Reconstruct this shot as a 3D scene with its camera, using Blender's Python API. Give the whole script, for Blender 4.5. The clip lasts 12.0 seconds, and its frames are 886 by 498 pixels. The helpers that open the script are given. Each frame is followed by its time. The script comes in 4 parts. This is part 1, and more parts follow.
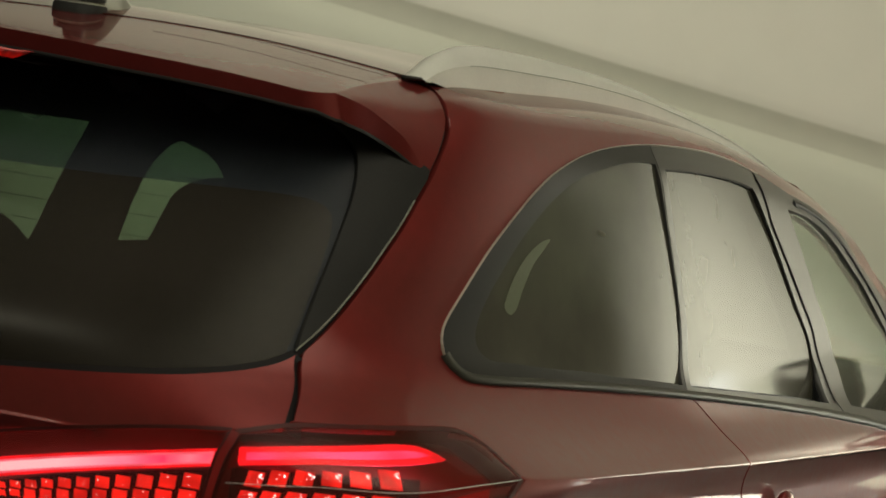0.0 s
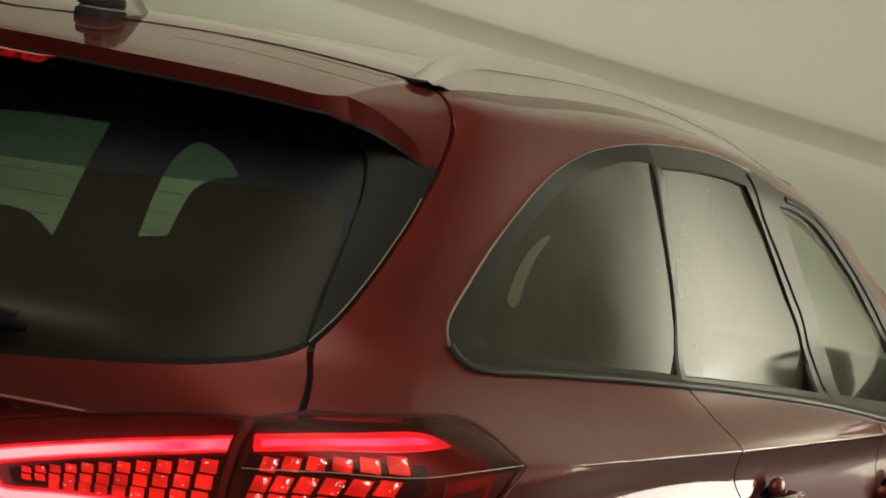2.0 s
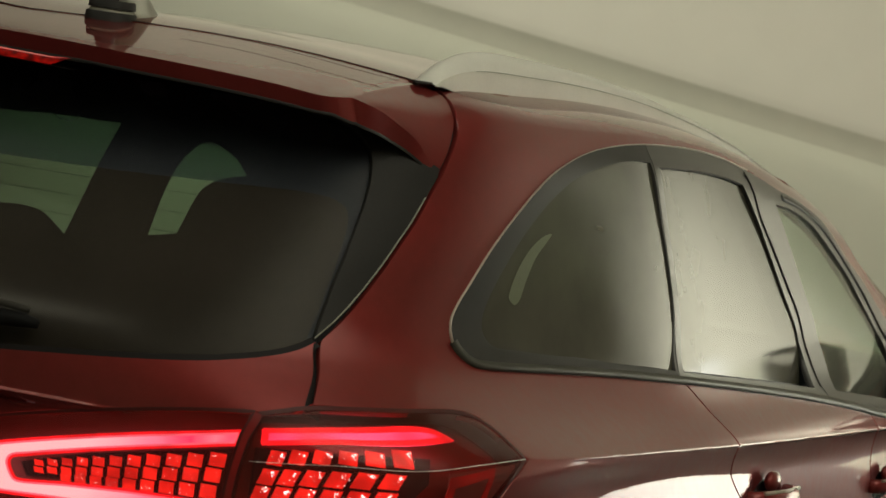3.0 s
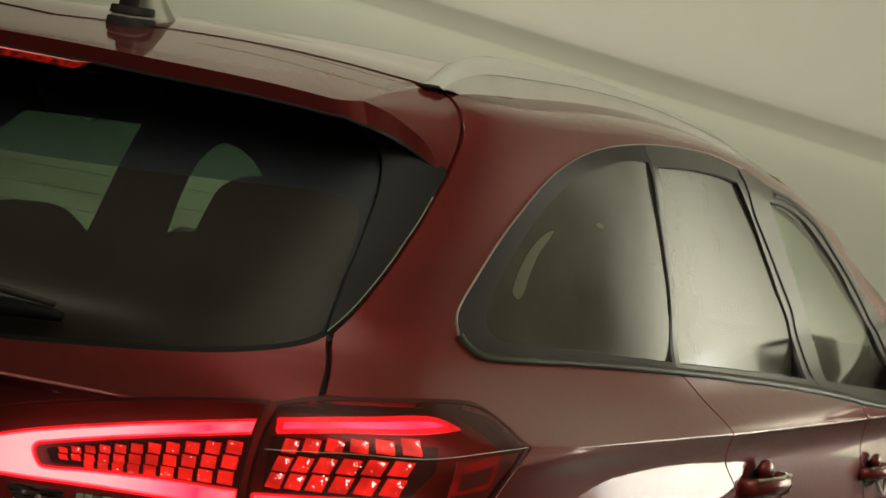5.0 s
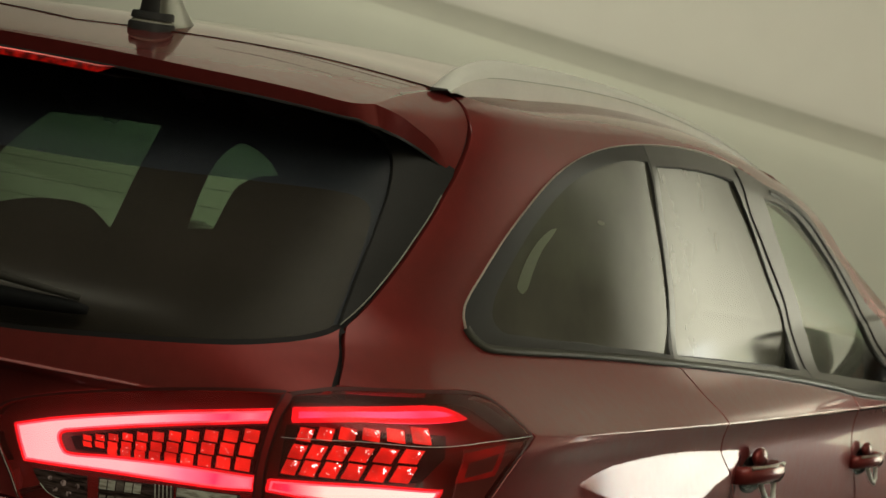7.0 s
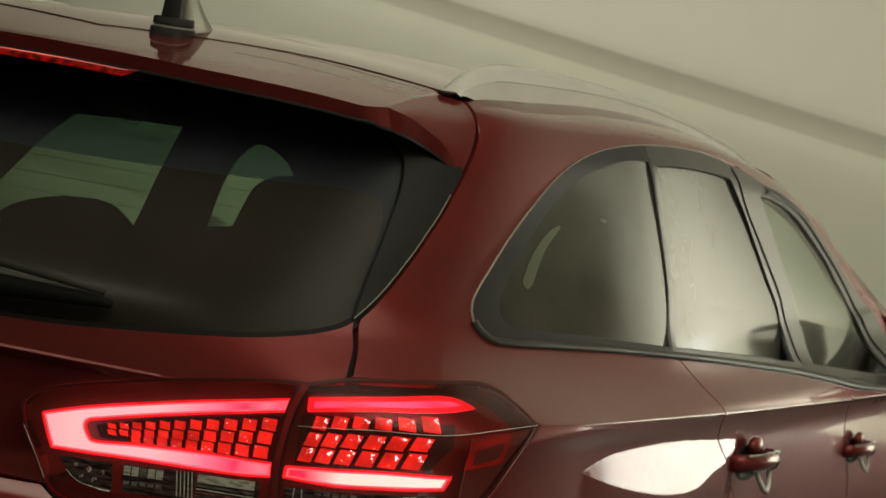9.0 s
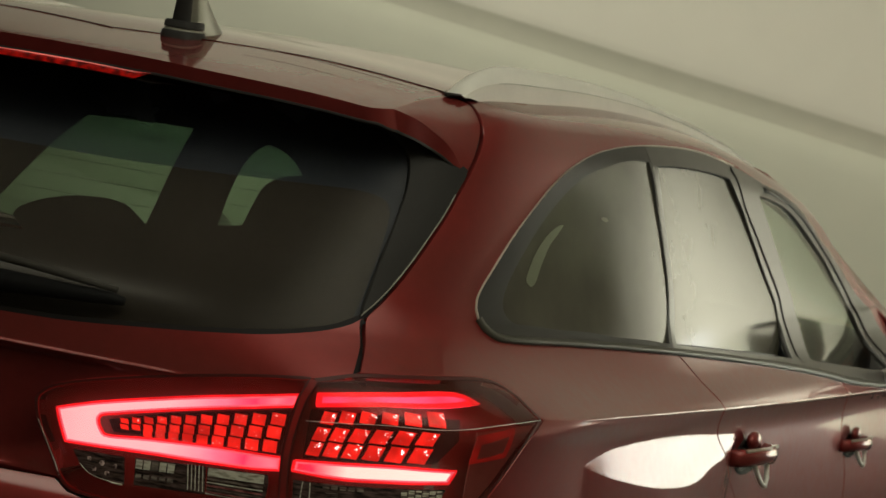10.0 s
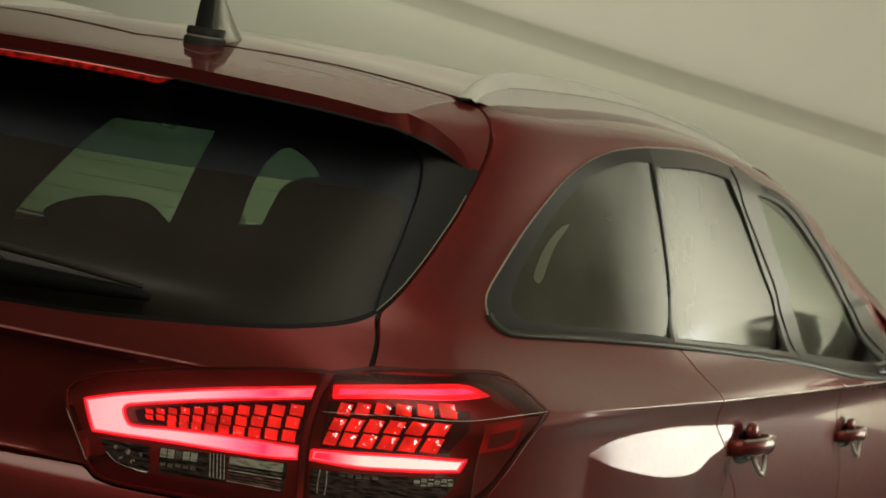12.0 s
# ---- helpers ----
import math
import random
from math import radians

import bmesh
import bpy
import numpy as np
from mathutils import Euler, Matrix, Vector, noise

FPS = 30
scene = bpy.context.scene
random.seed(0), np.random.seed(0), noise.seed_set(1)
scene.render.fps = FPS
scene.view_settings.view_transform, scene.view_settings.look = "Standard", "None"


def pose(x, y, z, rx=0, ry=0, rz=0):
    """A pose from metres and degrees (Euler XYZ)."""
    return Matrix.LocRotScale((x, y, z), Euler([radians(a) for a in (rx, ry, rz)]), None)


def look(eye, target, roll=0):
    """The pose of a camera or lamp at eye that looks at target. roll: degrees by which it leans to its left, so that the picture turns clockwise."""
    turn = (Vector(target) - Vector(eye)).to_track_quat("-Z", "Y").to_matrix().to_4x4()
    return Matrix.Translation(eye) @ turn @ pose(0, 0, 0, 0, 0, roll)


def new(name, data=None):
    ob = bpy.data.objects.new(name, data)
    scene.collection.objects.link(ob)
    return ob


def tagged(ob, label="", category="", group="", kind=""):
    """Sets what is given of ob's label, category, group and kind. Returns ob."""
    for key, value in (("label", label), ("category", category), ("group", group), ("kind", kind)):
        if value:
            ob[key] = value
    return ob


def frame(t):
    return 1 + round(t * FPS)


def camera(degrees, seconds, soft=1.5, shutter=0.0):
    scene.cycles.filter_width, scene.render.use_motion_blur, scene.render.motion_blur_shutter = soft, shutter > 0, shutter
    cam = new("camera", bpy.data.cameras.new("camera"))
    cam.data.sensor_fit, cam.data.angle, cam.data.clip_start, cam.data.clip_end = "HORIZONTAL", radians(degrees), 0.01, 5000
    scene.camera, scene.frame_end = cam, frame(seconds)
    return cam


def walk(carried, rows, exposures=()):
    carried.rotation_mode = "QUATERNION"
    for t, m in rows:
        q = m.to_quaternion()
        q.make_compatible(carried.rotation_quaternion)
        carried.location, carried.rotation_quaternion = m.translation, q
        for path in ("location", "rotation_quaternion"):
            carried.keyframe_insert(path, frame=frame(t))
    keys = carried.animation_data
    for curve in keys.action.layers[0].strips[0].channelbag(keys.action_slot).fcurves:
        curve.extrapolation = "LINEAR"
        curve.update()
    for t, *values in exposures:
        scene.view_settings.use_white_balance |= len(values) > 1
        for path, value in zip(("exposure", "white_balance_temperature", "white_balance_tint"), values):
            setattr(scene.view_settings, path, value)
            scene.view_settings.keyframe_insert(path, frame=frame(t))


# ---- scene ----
from mathutils.geometry import delaunay_2d_cdt

cam = camera(13.0, 12.0)
PATH = [
    (0, 2.5855, -4.3146, 1.5140, 21.540, -3.331, 8.445),
    (0.5, 2.6056, -4.3710, 1.5186, 21.534, -3.363, 8.450),
    (1, 2.6247, -4.4271, 1.5236, 21.521, -3.398, 8.462),
    (1.5, 2.6430, -4.4829, 1.5290, 21.504, -3.437, 8.478),
    (2, 2.6608, -4.5387, 1.5348, 21.482, -3.477, 8.499),
    (2.5, 2.6782, -4.5945, 1.5408, 21.458, -3.519, 8.523),
    (3, 2.6953, -4.6505, 1.5471, 21.433, -3.562, 8.549),
    (5, 2.7634, -4.8788, 1.5735, 21.327, -3.739, 8.663),
    (5.5, 2.7808, -4.9373, 1.5803, 21.303, -3.783, 8.692),
    (6, 2.7985, -4.9966, 1.5872, 21.281, -3.826, 8.720),
    (6.5, 2.8165, -5.0565, 1.5940, 21.260, -3.869, 8.747),
    (7, 2.8349, -5.1173, 1.6010, 21.242, -3.911, 8.773),
    (9, 2.9122, -5.3682, 1.6293, 21.195, -4.072, 8.870),
    (9.5, 2.9323, -5.4328, 1.6367, 21.188, -4.111, 8.893),
    (10, 2.9526, -5.4981, 1.6443, 21.183, -4.150, 8.918),
    (10.5, 2.9731, -5.5640, 1.6520, 21.179, -4.189, 8.943),
    (11, 2.9936, -5.6304, 1.6601, 21.176, -4.229, 8.971),
    (11.5, 3.0141, -5.6973, 1.6685, 21.173, -4.269, 9.001),
    (12, 3.0344, -5.7646, 1.6774, 21.169, -4.311, 9.035),
]
walk(cam, [(t, pose(x, y, z) @ pose(0, 0, 0, 0, 0, yaw) @ pose(0, 0, 0, 90 + pitch, 0, 0) @ pose(0, 0, 0, 0, 0, roll)) for t, x, y, z, yaw, pitch, roll in PATH])
cam.data.dof.use_dof, cam.data.dof.focus_distance, cam.data.dof.aperture_fstop = True, 5.95, 12.0

# ---- light ----
world = bpy.data.worlds.new("studio_air")
scene.world = world
world.use_nodes = True
world.node_tree.nodes["Background"].inputs[0].default_value = (.6, .58, .44, 1)
world.node_tree.nodes["Background"].inputs[1].default_value = .04


def area(name, eye, target, sx, sy, power, colour=(1, .96, .76)):
    d = bpy.data.lights.new(name, "AREA")
    d.shape, d.size, d.size_y, d.energy, d.color = "RECTANGLE", sx, sy, power, colour
    ob = new(name, d)
    ob.matrix_world = look(eye, target)
    return ob


def fade(lamp, core):
    """The lamp's cloth glows strongest in the middle and fades towards the edges."""
    lamp.data.use_nodes = True
    nt = lamp.data.node_tree
    place, split = (nt.nodes.new(k) for k in ("ShaderNodeNewGeometry", "ShaderNodeSeparateXYZ"))
    nt.links.new(place.outputs["Parametric"], split.inputs[0])
    falls = []
    for source in (split.outputs[0], split.outputs[1]):
        away, bend = nt.nodes.new("ShaderNodeMath"), nt.nodes.new("ShaderNodeMath")
        away.operation, away.inputs[1].default_value = "SUBTRACT", .5
        bend.operation = "ABSOLUTE"
        fall = nt.nodes.new("ShaderNodeMapRange")
        fall.interpolation_type = "SMOOTHSTEP"
        fall.inputs[1].default_value, fall.inputs[2].default_value, fall.inputs[3].default_value, fall.inputs[4].default_value = core, .5, 1.0, 0.0
        nt.links.new(source, away.inputs[0])
        nt.links.new(away.outputs[0], bend.inputs[0])
        nt.links.new(bend.outputs[0], fall.inputs[0])
        falls.append(fall)
    both = nt.nodes.new("ShaderNodeMath")
    both.operation = "MULTIPLY"
    nt.links.new(falls[0].outputs[0], both.inputs[0])
    nt.links.new(falls[1].outputs[0], both.inputs[1])
    nt.links.new(both.outputs[0], nt.nodes["Emission"].inputs["Strength"])


def spot(name, eye, target, power, degrees, radius=.25, colour=(1, .96, .78)):
    d = bpy.data.lights.new(name, "SPOT")
    d.energy, d.spot_size, d.spot_blend, d.shadow_soft_size, d.color = power, radians(degrees), 1.0, radius, colour
    ob = new(name, d)
    ob.matrix_world = look(eye, target)
    return ob


fade(area("softbox_front", (2.50, 5.2, 1.0), (1.0, 0.8, .9), 1.60, .50, 3.7, (.78, .87, 1)), .36)
top = area("ceiling_softbox", (4.4, -2.6, 5.1), (4.4, -2.6, 0), 8.4, 14.0, 760)
fade(top, .05)
fade(area("strip_softbox", (-1.7, -2.5, 4.9), (-1.7, -2.5, 0), 3.2, 2.4, 85), .12)
spot("wall_wash", (-5.5, -.6, 4.7), (.6, 5.6, 2.2), 2050, 56, .4, (1, .965, .82))
spot("wall_pool", (2.55, 2.3, 1.1), (2.34, 5.6, 1.05), 2800, 46, .3, (1, .985, .88))


# ---- materials ----
def material(name, colour, rough=.5, metal=0.0, coat=0.0, coat_rough=.05, grain=0.0, scale=60.0, spread=.0, bump=0.0, spec=.5):
    m = bpy.data.materials.new(name)
    m.use_nodes = True
    nt = m.node_tree
    b = nt.nodes["Principled BSDF"]
    b.inputs["Base Color"].default_value = (*colour, 1)
    b.inputs["Roughness"].default_value = rough
    b.inputs["Metallic"].default_value = metal
    b.inputs["Coat Weight"].default_value = coat
    b.inputs["Coat Roughness"].default_value = coat_rough
    b.inputs["Specular IOR Level"].default_value = spec
    if grain or spread or bump:
        co = nt.nodes.new("ShaderNodeTexCoord")
        fine = nt.nodes.new("ShaderNodeTexNoise")
        fine.inputs["Scale"].default_value, fine.inputs["Detail"].default_value = scale, 6
        wide = nt.nodes.new("ShaderNodeTexNoise")
        wide.inputs["Scale"].default_value, wide.inputs["Detail"].default_value = scale / 18, 3
        nt.links.new(co.outputs["Object"], fine.inputs["Vector"])
        nt.links.new(co.outputs["Object"], wide.inputs["Vector"])
        mix = nt.nodes.new("ShaderNodeMix")
        mix.data_type, mix.inputs["Factor"].default_value = "FLOAT", .5
        nt.links.new(fine.outputs["Fac"], mix.inputs[2])
        nt.links.new(wide.outputs["Fac"], mix.inputs[3])
        if grain:
            ramp_node = nt.nodes.new("ShaderNodeValToRGB")
            ramp_node.color_ramp.elements[0].position, ramp_node.color_ramp.elements[1].position = .3, .7
            ramp_node.color_ramp.elements[0].color = (*[c * (1 - grain) for c in colour], 1)
            ramp_node.color_ramp.elements[1].color = (*[min(1, c * (1 + grain)) for c in colour], 1)
            nt.links.new(mix.outputs[0], ramp_node.inputs[0])
            nt.links.new(ramp_node.outputs[0], b.inputs["Base Color"])
        if spread:
            mr = nt.nodes.new("ShaderNodeMapRange")
            mr.inputs[1].default_value, mr.inputs[2].default_value = .3, .7
            mr.inputs[3].default_value, mr.inputs[4].default_value = max(0, rough - spread), rough + spread
            nt.links.new(wide.outputs["Fac"], mr.inputs[0])
            nt.links.new(mr.outputs[0], b.inputs["Roughness"])
        if bump:
            bn = nt.nodes.new("ShaderNodeBump")
            bn.inputs["Strength"].default_value, bn.inputs["Distance"].default_value = bump, .002
            nt.links.new(fine.outputs["Fac"], bn.inputs["Height"])
            nt.links.new(bn.outputs[0], b.inputs["Normal"])
    return m


def clear(name, tint, rough=.0, ior=1.45, film=0.0, haze_tint=(.64, .54, .47)):
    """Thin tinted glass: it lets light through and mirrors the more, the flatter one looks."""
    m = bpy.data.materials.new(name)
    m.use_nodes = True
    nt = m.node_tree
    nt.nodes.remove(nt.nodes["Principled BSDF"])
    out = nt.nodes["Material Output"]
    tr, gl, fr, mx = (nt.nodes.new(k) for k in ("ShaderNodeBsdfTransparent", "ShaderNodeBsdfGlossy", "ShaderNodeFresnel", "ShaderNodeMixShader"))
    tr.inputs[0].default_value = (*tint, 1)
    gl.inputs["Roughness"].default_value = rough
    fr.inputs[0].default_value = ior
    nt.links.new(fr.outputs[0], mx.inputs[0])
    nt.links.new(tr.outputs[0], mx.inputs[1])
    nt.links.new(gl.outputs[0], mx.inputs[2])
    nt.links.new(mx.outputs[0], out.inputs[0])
    if film:   # a nearly even diffuse veil that paints haze and sheen onto the glass
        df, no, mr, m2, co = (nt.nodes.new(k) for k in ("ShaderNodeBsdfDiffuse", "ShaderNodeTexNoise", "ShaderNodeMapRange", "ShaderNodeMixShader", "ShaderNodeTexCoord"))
        df.inputs[0].default_value = (*haze_tint, 1)
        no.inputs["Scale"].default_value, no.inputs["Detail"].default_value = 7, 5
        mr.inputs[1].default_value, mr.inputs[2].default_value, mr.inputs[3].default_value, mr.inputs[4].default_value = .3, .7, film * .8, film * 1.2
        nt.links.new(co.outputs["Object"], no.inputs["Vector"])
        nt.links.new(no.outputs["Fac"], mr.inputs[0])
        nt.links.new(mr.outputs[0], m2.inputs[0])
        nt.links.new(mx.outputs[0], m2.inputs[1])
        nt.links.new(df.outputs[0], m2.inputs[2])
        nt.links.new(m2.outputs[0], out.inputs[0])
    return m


def lamp_glow(name, colour, low, high, scale, deep=None):
    """A lit light guide, or a painted glow for rims and glints, a little uneven along its length."""
    m = bpy.data.materials.new(name)
    m.use_nodes = True
    nt = m.node_tree
    b = nt.nodes["Principled BSDF"]
    b.inputs["Base Color"].default_value = (.3, .02, .02, 1)
    b.inputs["Emission Color"].default_value = (*colour, 1)
    b.inputs["Roughness"].default_value = .3
    co, no, mr = (nt.nodes.new(k) for k in ("ShaderNodeTexCoord", "ShaderNodeTexNoise", "ShaderNodeMapRange"))
    no.inputs["Scale"].default_value, no.inputs["Detail"].default_value = scale, 1
    mr.inputs[1].default_value, mr.inputs[2].default_value, mr.inputs[3].default_value, mr.inputs[4].default_value = .35, .65, low, high
    nt.links.new(co.outputs["Object"], no.inputs["Vector"])
    nt.links.new(no.outputs["Fac"], mr.inputs[0])
    nt.links.new(mr.outputs[0], b.inputs["Emission Strength"])
    if deep:   # where it glows less it is of a deeper colour
        mx = nt.nodes.new("ShaderNodeValToRGB")
        mx.color_ramp.elements[0].position, mx.color_ramp.elements[1].position = .43, .60
        mx.color_ramp.elements[0].color, mx.color_ramp.elements[1].color = (*deep, 1), (*colour, 1)
        nt.links.new(no.outputs["Fac"], mx.inputs[0])
        nt.links.new(mx.outputs[0], b.inputs["Emission Color"])
    return m


def light_guide(name, span, stops, strength=2.5):
    """A lit light guide, whose colour runs from span[0] to span[1] metres off the car's middle as its diodes stand."""
    m = bpy.data.materials.new(name)
    m.use_nodes = True
    nt = m.node_tree
    b = nt.nodes["Principled BSDF"]
    b.inputs["Base Color"].default_value = (.3, .02, .02, 1)
    b.inputs["Roughness"].default_value = .3
    co, sp, ab, mr, no, ad, rp = (nt.nodes.new("ShaderNode" + k) for k in ("TexCoord", "SeparateXYZ", "Math", "MapRange", "TexNoise", "Math", "ValToRGB"))
    ab.operation = "ABSOLUTE"
    mr.inputs[1].default_value, mr.inputs[2].default_value = span
    no.inputs["Scale"].default_value, no.inputs["Detail"].default_value = 22, 2
    ad.operation, ad.inputs[1].default_value, ad.inputs[2].default_value = "MULTIPLY_ADD", .10, -.05
    nt.links.new(co.outputs["Object"], sp.inputs[0])
    nt.links.new(sp.outputs[0], ab.inputs[0])
    nt.links.new(ab.outputs[0], mr.inputs[0])
    nt.links.new(co.outputs["Object"], no.inputs["Vector"])
    nt.links.new(no.outputs["Fac"], ad.inputs[0])
    sm = nt.nodes.new("ShaderNodeMath")
    nt.links.new(mr.outputs[0], sm.inputs[0])
    nt.links.new(ad.outputs[0], sm.inputs[1])
    nt.links.new(sm.outputs[0], rp.inputs[0])
    e = rp.color_ramp.elements
    while len(e) < len(stops):
        e.new(.5)
    for k, (at, colour) in enumerate(stops):
        e[k].position, e[k].color = at, (*colour, 1)
    nt.links.new(rp.outputs[0], b.inputs["Emission Color"])
    b.inputs["Emission Strength"].default_value = strength
    return m


def moulded(name, dark, light, stretch, low=.46, high=.66, bump=.5):
    """Moulded clear lens plastic with uneven ribs."""
    m = material(name, light, .16, .35, spec=.6)
    nt = m.node_tree
    b = nt.nodes["Principled BSDF"]
    co, mp, no, rp, bn = (nt.nodes.new(k) for k in ("ShaderNodeTexCoord", "ShaderNodeMapping", "ShaderNodeTexNoise", "ShaderNodeValToRGB", "ShaderNodeBump"))
    mp.inputs["Scale"].default_value = stretch
    no.inputs["Scale"].default_value, no.inputs["Detail"].default_value = 1, 2
    nt.links.new(co.outputs["Object"], mp.inputs["Vector"])
    nt.links.new(mp.outputs[0], no.inputs["Vector"])
    rp.color_ramp.elements[0].position, rp.color_ramp.elements[1].position = low, high
    rp.color_ramp.elements[0].color, rp.color_ramp.elements[1].color = (*dark, 1), (*light, 1)
    nt.links.new(no.outputs["Fac"], rp.inputs[0])
    nt.links.new(rp.outputs[0], b.inputs["Base Color"])
    bn.inputs["Strength"].default_value, bn.inputs["Distance"].default_value = bump, .003
    nt.links.new(no.outputs["Fac"], bn.inputs["Height"])
    nt.links.new(bn.outputs[0], b.inputs["Normal"])
    return m


CLEARLENS = moulded("moulded_clear_lens", (.018, .009, .008), (.20, .13, .115), (40, 60, 260), .36, .80, .25)
PALEBLOCK = moulded("pale_lens_block", (.30, .27, .21), (.80, .78, .66), (60, 60, 240), .30, .60, .2)
DIMBLOCK = moulded("dim_lens_block", (.06, .045, .04), (.34, .28, .24), (60, 60, 240), .35, .70, .2)
ROSEBLOCK = moulded("rose_lens_block", (.14, .03, .03), (.50, .20, .19), (60, 60, 240), .35, .65, .2)
FACET = moulded("rose_facet", (.06, .03, .03), (.75, .55, .52), (160, 160, 160), .40, .62, .3)
PAINT = material("red_metallic_paint", (.26, .034, .030), .50, .62, 1.0, .06, grain=.10, scale=900, spread=.03, spec=.12)
PAINT.node_tree.nodes["Principled BSDF"].inputs["Coat IOR"].default_value = 1.44
BLACK = material("satin_black_plastic", (.026, .025, .023), .6, grain=.15, scale=300, bump=.08, spec=.25)
GLOSS = material("gloss_black_plastic", (.010, .010, .010), .18, coat=.3)
RUBBER = material("black_rubber", (.014, .013, .012), .55, grain=.2, scale=200)
FRAME = material("window_frame_black", (.018, .017, .014), .50, grain=.12, scale=160, spec=.4)
DOORFRAME = material("door_frame_black", (.016, .015, .013), .38, coat=.36, coat_rough=.14, grain=.12, scale=160)
GAP = material("panel_gap_dark", (.006, .004, .004), .8)
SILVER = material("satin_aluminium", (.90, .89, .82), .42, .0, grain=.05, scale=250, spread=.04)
CHROME = material("chrome", (.75, .74, .70), .12, 1.0)
LIPEDGE = material("dark_lip_rubber", (.022, .021, .020), .4)
LINING = material("cabin_lining_dark", (.12, .115, .095), .85, grain=.2, scale=120, bump=.2)
SEAT = material("seat_cloth_dark", (.085, .08, .068), .9, grain=.25, scale=300, bump=.06)
HOUSING = material("lamp_housing_dark", (.15, .010, .008), .4, grain=.2, scale=40)
WIPER = material("matt_black_wiper", (.007, .007, .007), .75, grain=.3, scale=90, bump=.15, spec=.2)
FIN = material("black_painted_fin", (.014, .013, .012), .45, coat=.3, coat_rough=.15)
FINSIDE = material("fin_side_pale_sheen", (.20, .20, .165), .32, .6, grain=.06, scale=200)
WIPERARM = material("worn_wiper_arm", (.045, .042, .035), .7, grain=.3, scale=90, bump=.15, spec=.2)
SEAMDARK = material("dark_joint", (.045, .017, .013), .7, spec=.1)
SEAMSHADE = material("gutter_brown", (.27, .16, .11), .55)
CABINDARK = material("cabin_dark", (.016, .015, .013), .9, grain=.2, scale=60, spec=.1)
WIRE = material("black_heater_wire", (.001, .001, .001), .9, spec=0)
EDGEPALE = material("pale_edge", (.44, .36, .30), .4, .3)
BELT = material("olive_belt_moulding", (.055, .053, .041), .42, grain=.1, scale=160)
PALESTREAK = material("pale_green_streak", (.15, .17, .095), .6, grain=.08, scale=120)
GLASSDOT = material("olive_glass_dot", (.14, .13, .085), .6)
RAILBASE = material("grey_rail_base", (.70, .69, .61), .5, grain=.06, scale=200)
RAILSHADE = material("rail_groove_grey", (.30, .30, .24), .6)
TYRE = material("tyre_rubber", (.02, .02, .02), .7, grain=.2, scale=150, bump=.3)
ALLOY = material("alloy_wheel", (.5, .5, .5), .3, .9)
FLOOR = material("studio_floor_grey", (.020, .0195, .017), .45, grain=.10, scale=30, spread=.08)
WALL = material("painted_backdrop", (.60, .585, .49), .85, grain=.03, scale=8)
WALLLOW = material("backdrop_low_shade", (.51, .515, .41), .85, grain=.04, scale=5)
WALLDARK = material("darker_backdrop_tone", (.46, .455, .36), .9, grain=.06, scale=12)
PRIVACY = clear("privacy_glass", (.69, .68, .62), .3, 1.20)
HAZEFILM = clear("painted_haze_film", (.95, .95, .95), .30, 1.30, .064)
SHADE = clear("shade_band_glass", (.24, .32, .29), .4, 1.22, .12, (.42, .48, .66))
SIDEGLASS = clear("side_glass", (.05, .056, .044), .09, 1.5, .13, (.52, .49, .36))
FRONTGLASS = clear("front_side_glass", (.94, .97, .92), .03, 1.62, .15, (.62, .62, .50))
GREENGLASS = clear("green_tinted_glass", (.42, .67, .49), 0, 1.25)
PALEGREEN = clear("pale_green_glass", (.56, .90, .63), 0, 1.25)
DARKGLASS = clear("tinted_windscreen_glass", (.70, .86, .74), 0, 1.3)
REDLENS = clear("red_lamp_lens", (.90, .42, .40), .03, 1.42, .10, (.46, .08, .06))
GLOW = light_guide("red_light_guide", (.16, .62), ((0, (.50, .40, .45)), (.16, (.50, .55, .57)), (.46, (.50, .53, .57)), (.64, (.50, .24, .36)), (.76, (.50, .04, .13)), (.84, (.50, .22, .30)), (.92, (.50, .035, .12)), (1, (.50, .02, .06))))
GLOWLOW = light_guide("pale_light_guide", (.58, .84), ((0, (.50, .015, .03)), (.12, (.50, .035, .10)), (.24, (.50, .36, .38)), (.36, (.50, .84, .74)), (1, (.50, 1.0, .90))))
LAMPSEAL = material("deep_red_lamp_seal", (.07, .006, .005), .35)
GLOWRIM = lamp_glow("dim_red_lamp_rim", (1.0, .03, .02), .01, .07, 9)
JOINTGLOW = lamp_glow("dim_red_joint", (1.0, .03, .02), .012, .07, 14)
JOINTGLOW.node_tree.nodes["Principled BSDF"].inputs["Base Color"].default_value = (.10, .007, .006, 1)
MARKERGLOW = lamp_glow("dim_side_marker", (1.0, .05, .03), .02, .12, 25)
GLOWEDGE = lamp_glow("deep_red_light_edge", (1.0, .018, .03), .9, 1.6, 20)
SIDEPANEL = material("brown_lamp_panel", (.17, .095, .08), .4, grain=.1, scale=60)
GLOWMID = lamp_glow("rose_light_edge", (1.0, .24, .34), 1.0, 1.5, 20)
GLOWPINK = lamp_glow("pink_red_light_guide", (1.0, .12, .30), 1.1, 2.0, 9, (1.0, .03, .10))
GLINT = lamp_glow("painted_cell_glint", (.8, 1.0, .95), 3.0, 7.0, 100)
CELL = lamp_glow("red_lamp_cell", (1.0, .035, .02), .55, 1.2, 30)
BRAKE = lamp_glow("brake_lamp_red", (1.0, .014, .007), .01, .26, 75)
BRAKE.node_tree.nodes["Principled BSDF"].inputs["Base Color"].default_value = (.10, .004, .004, 1)
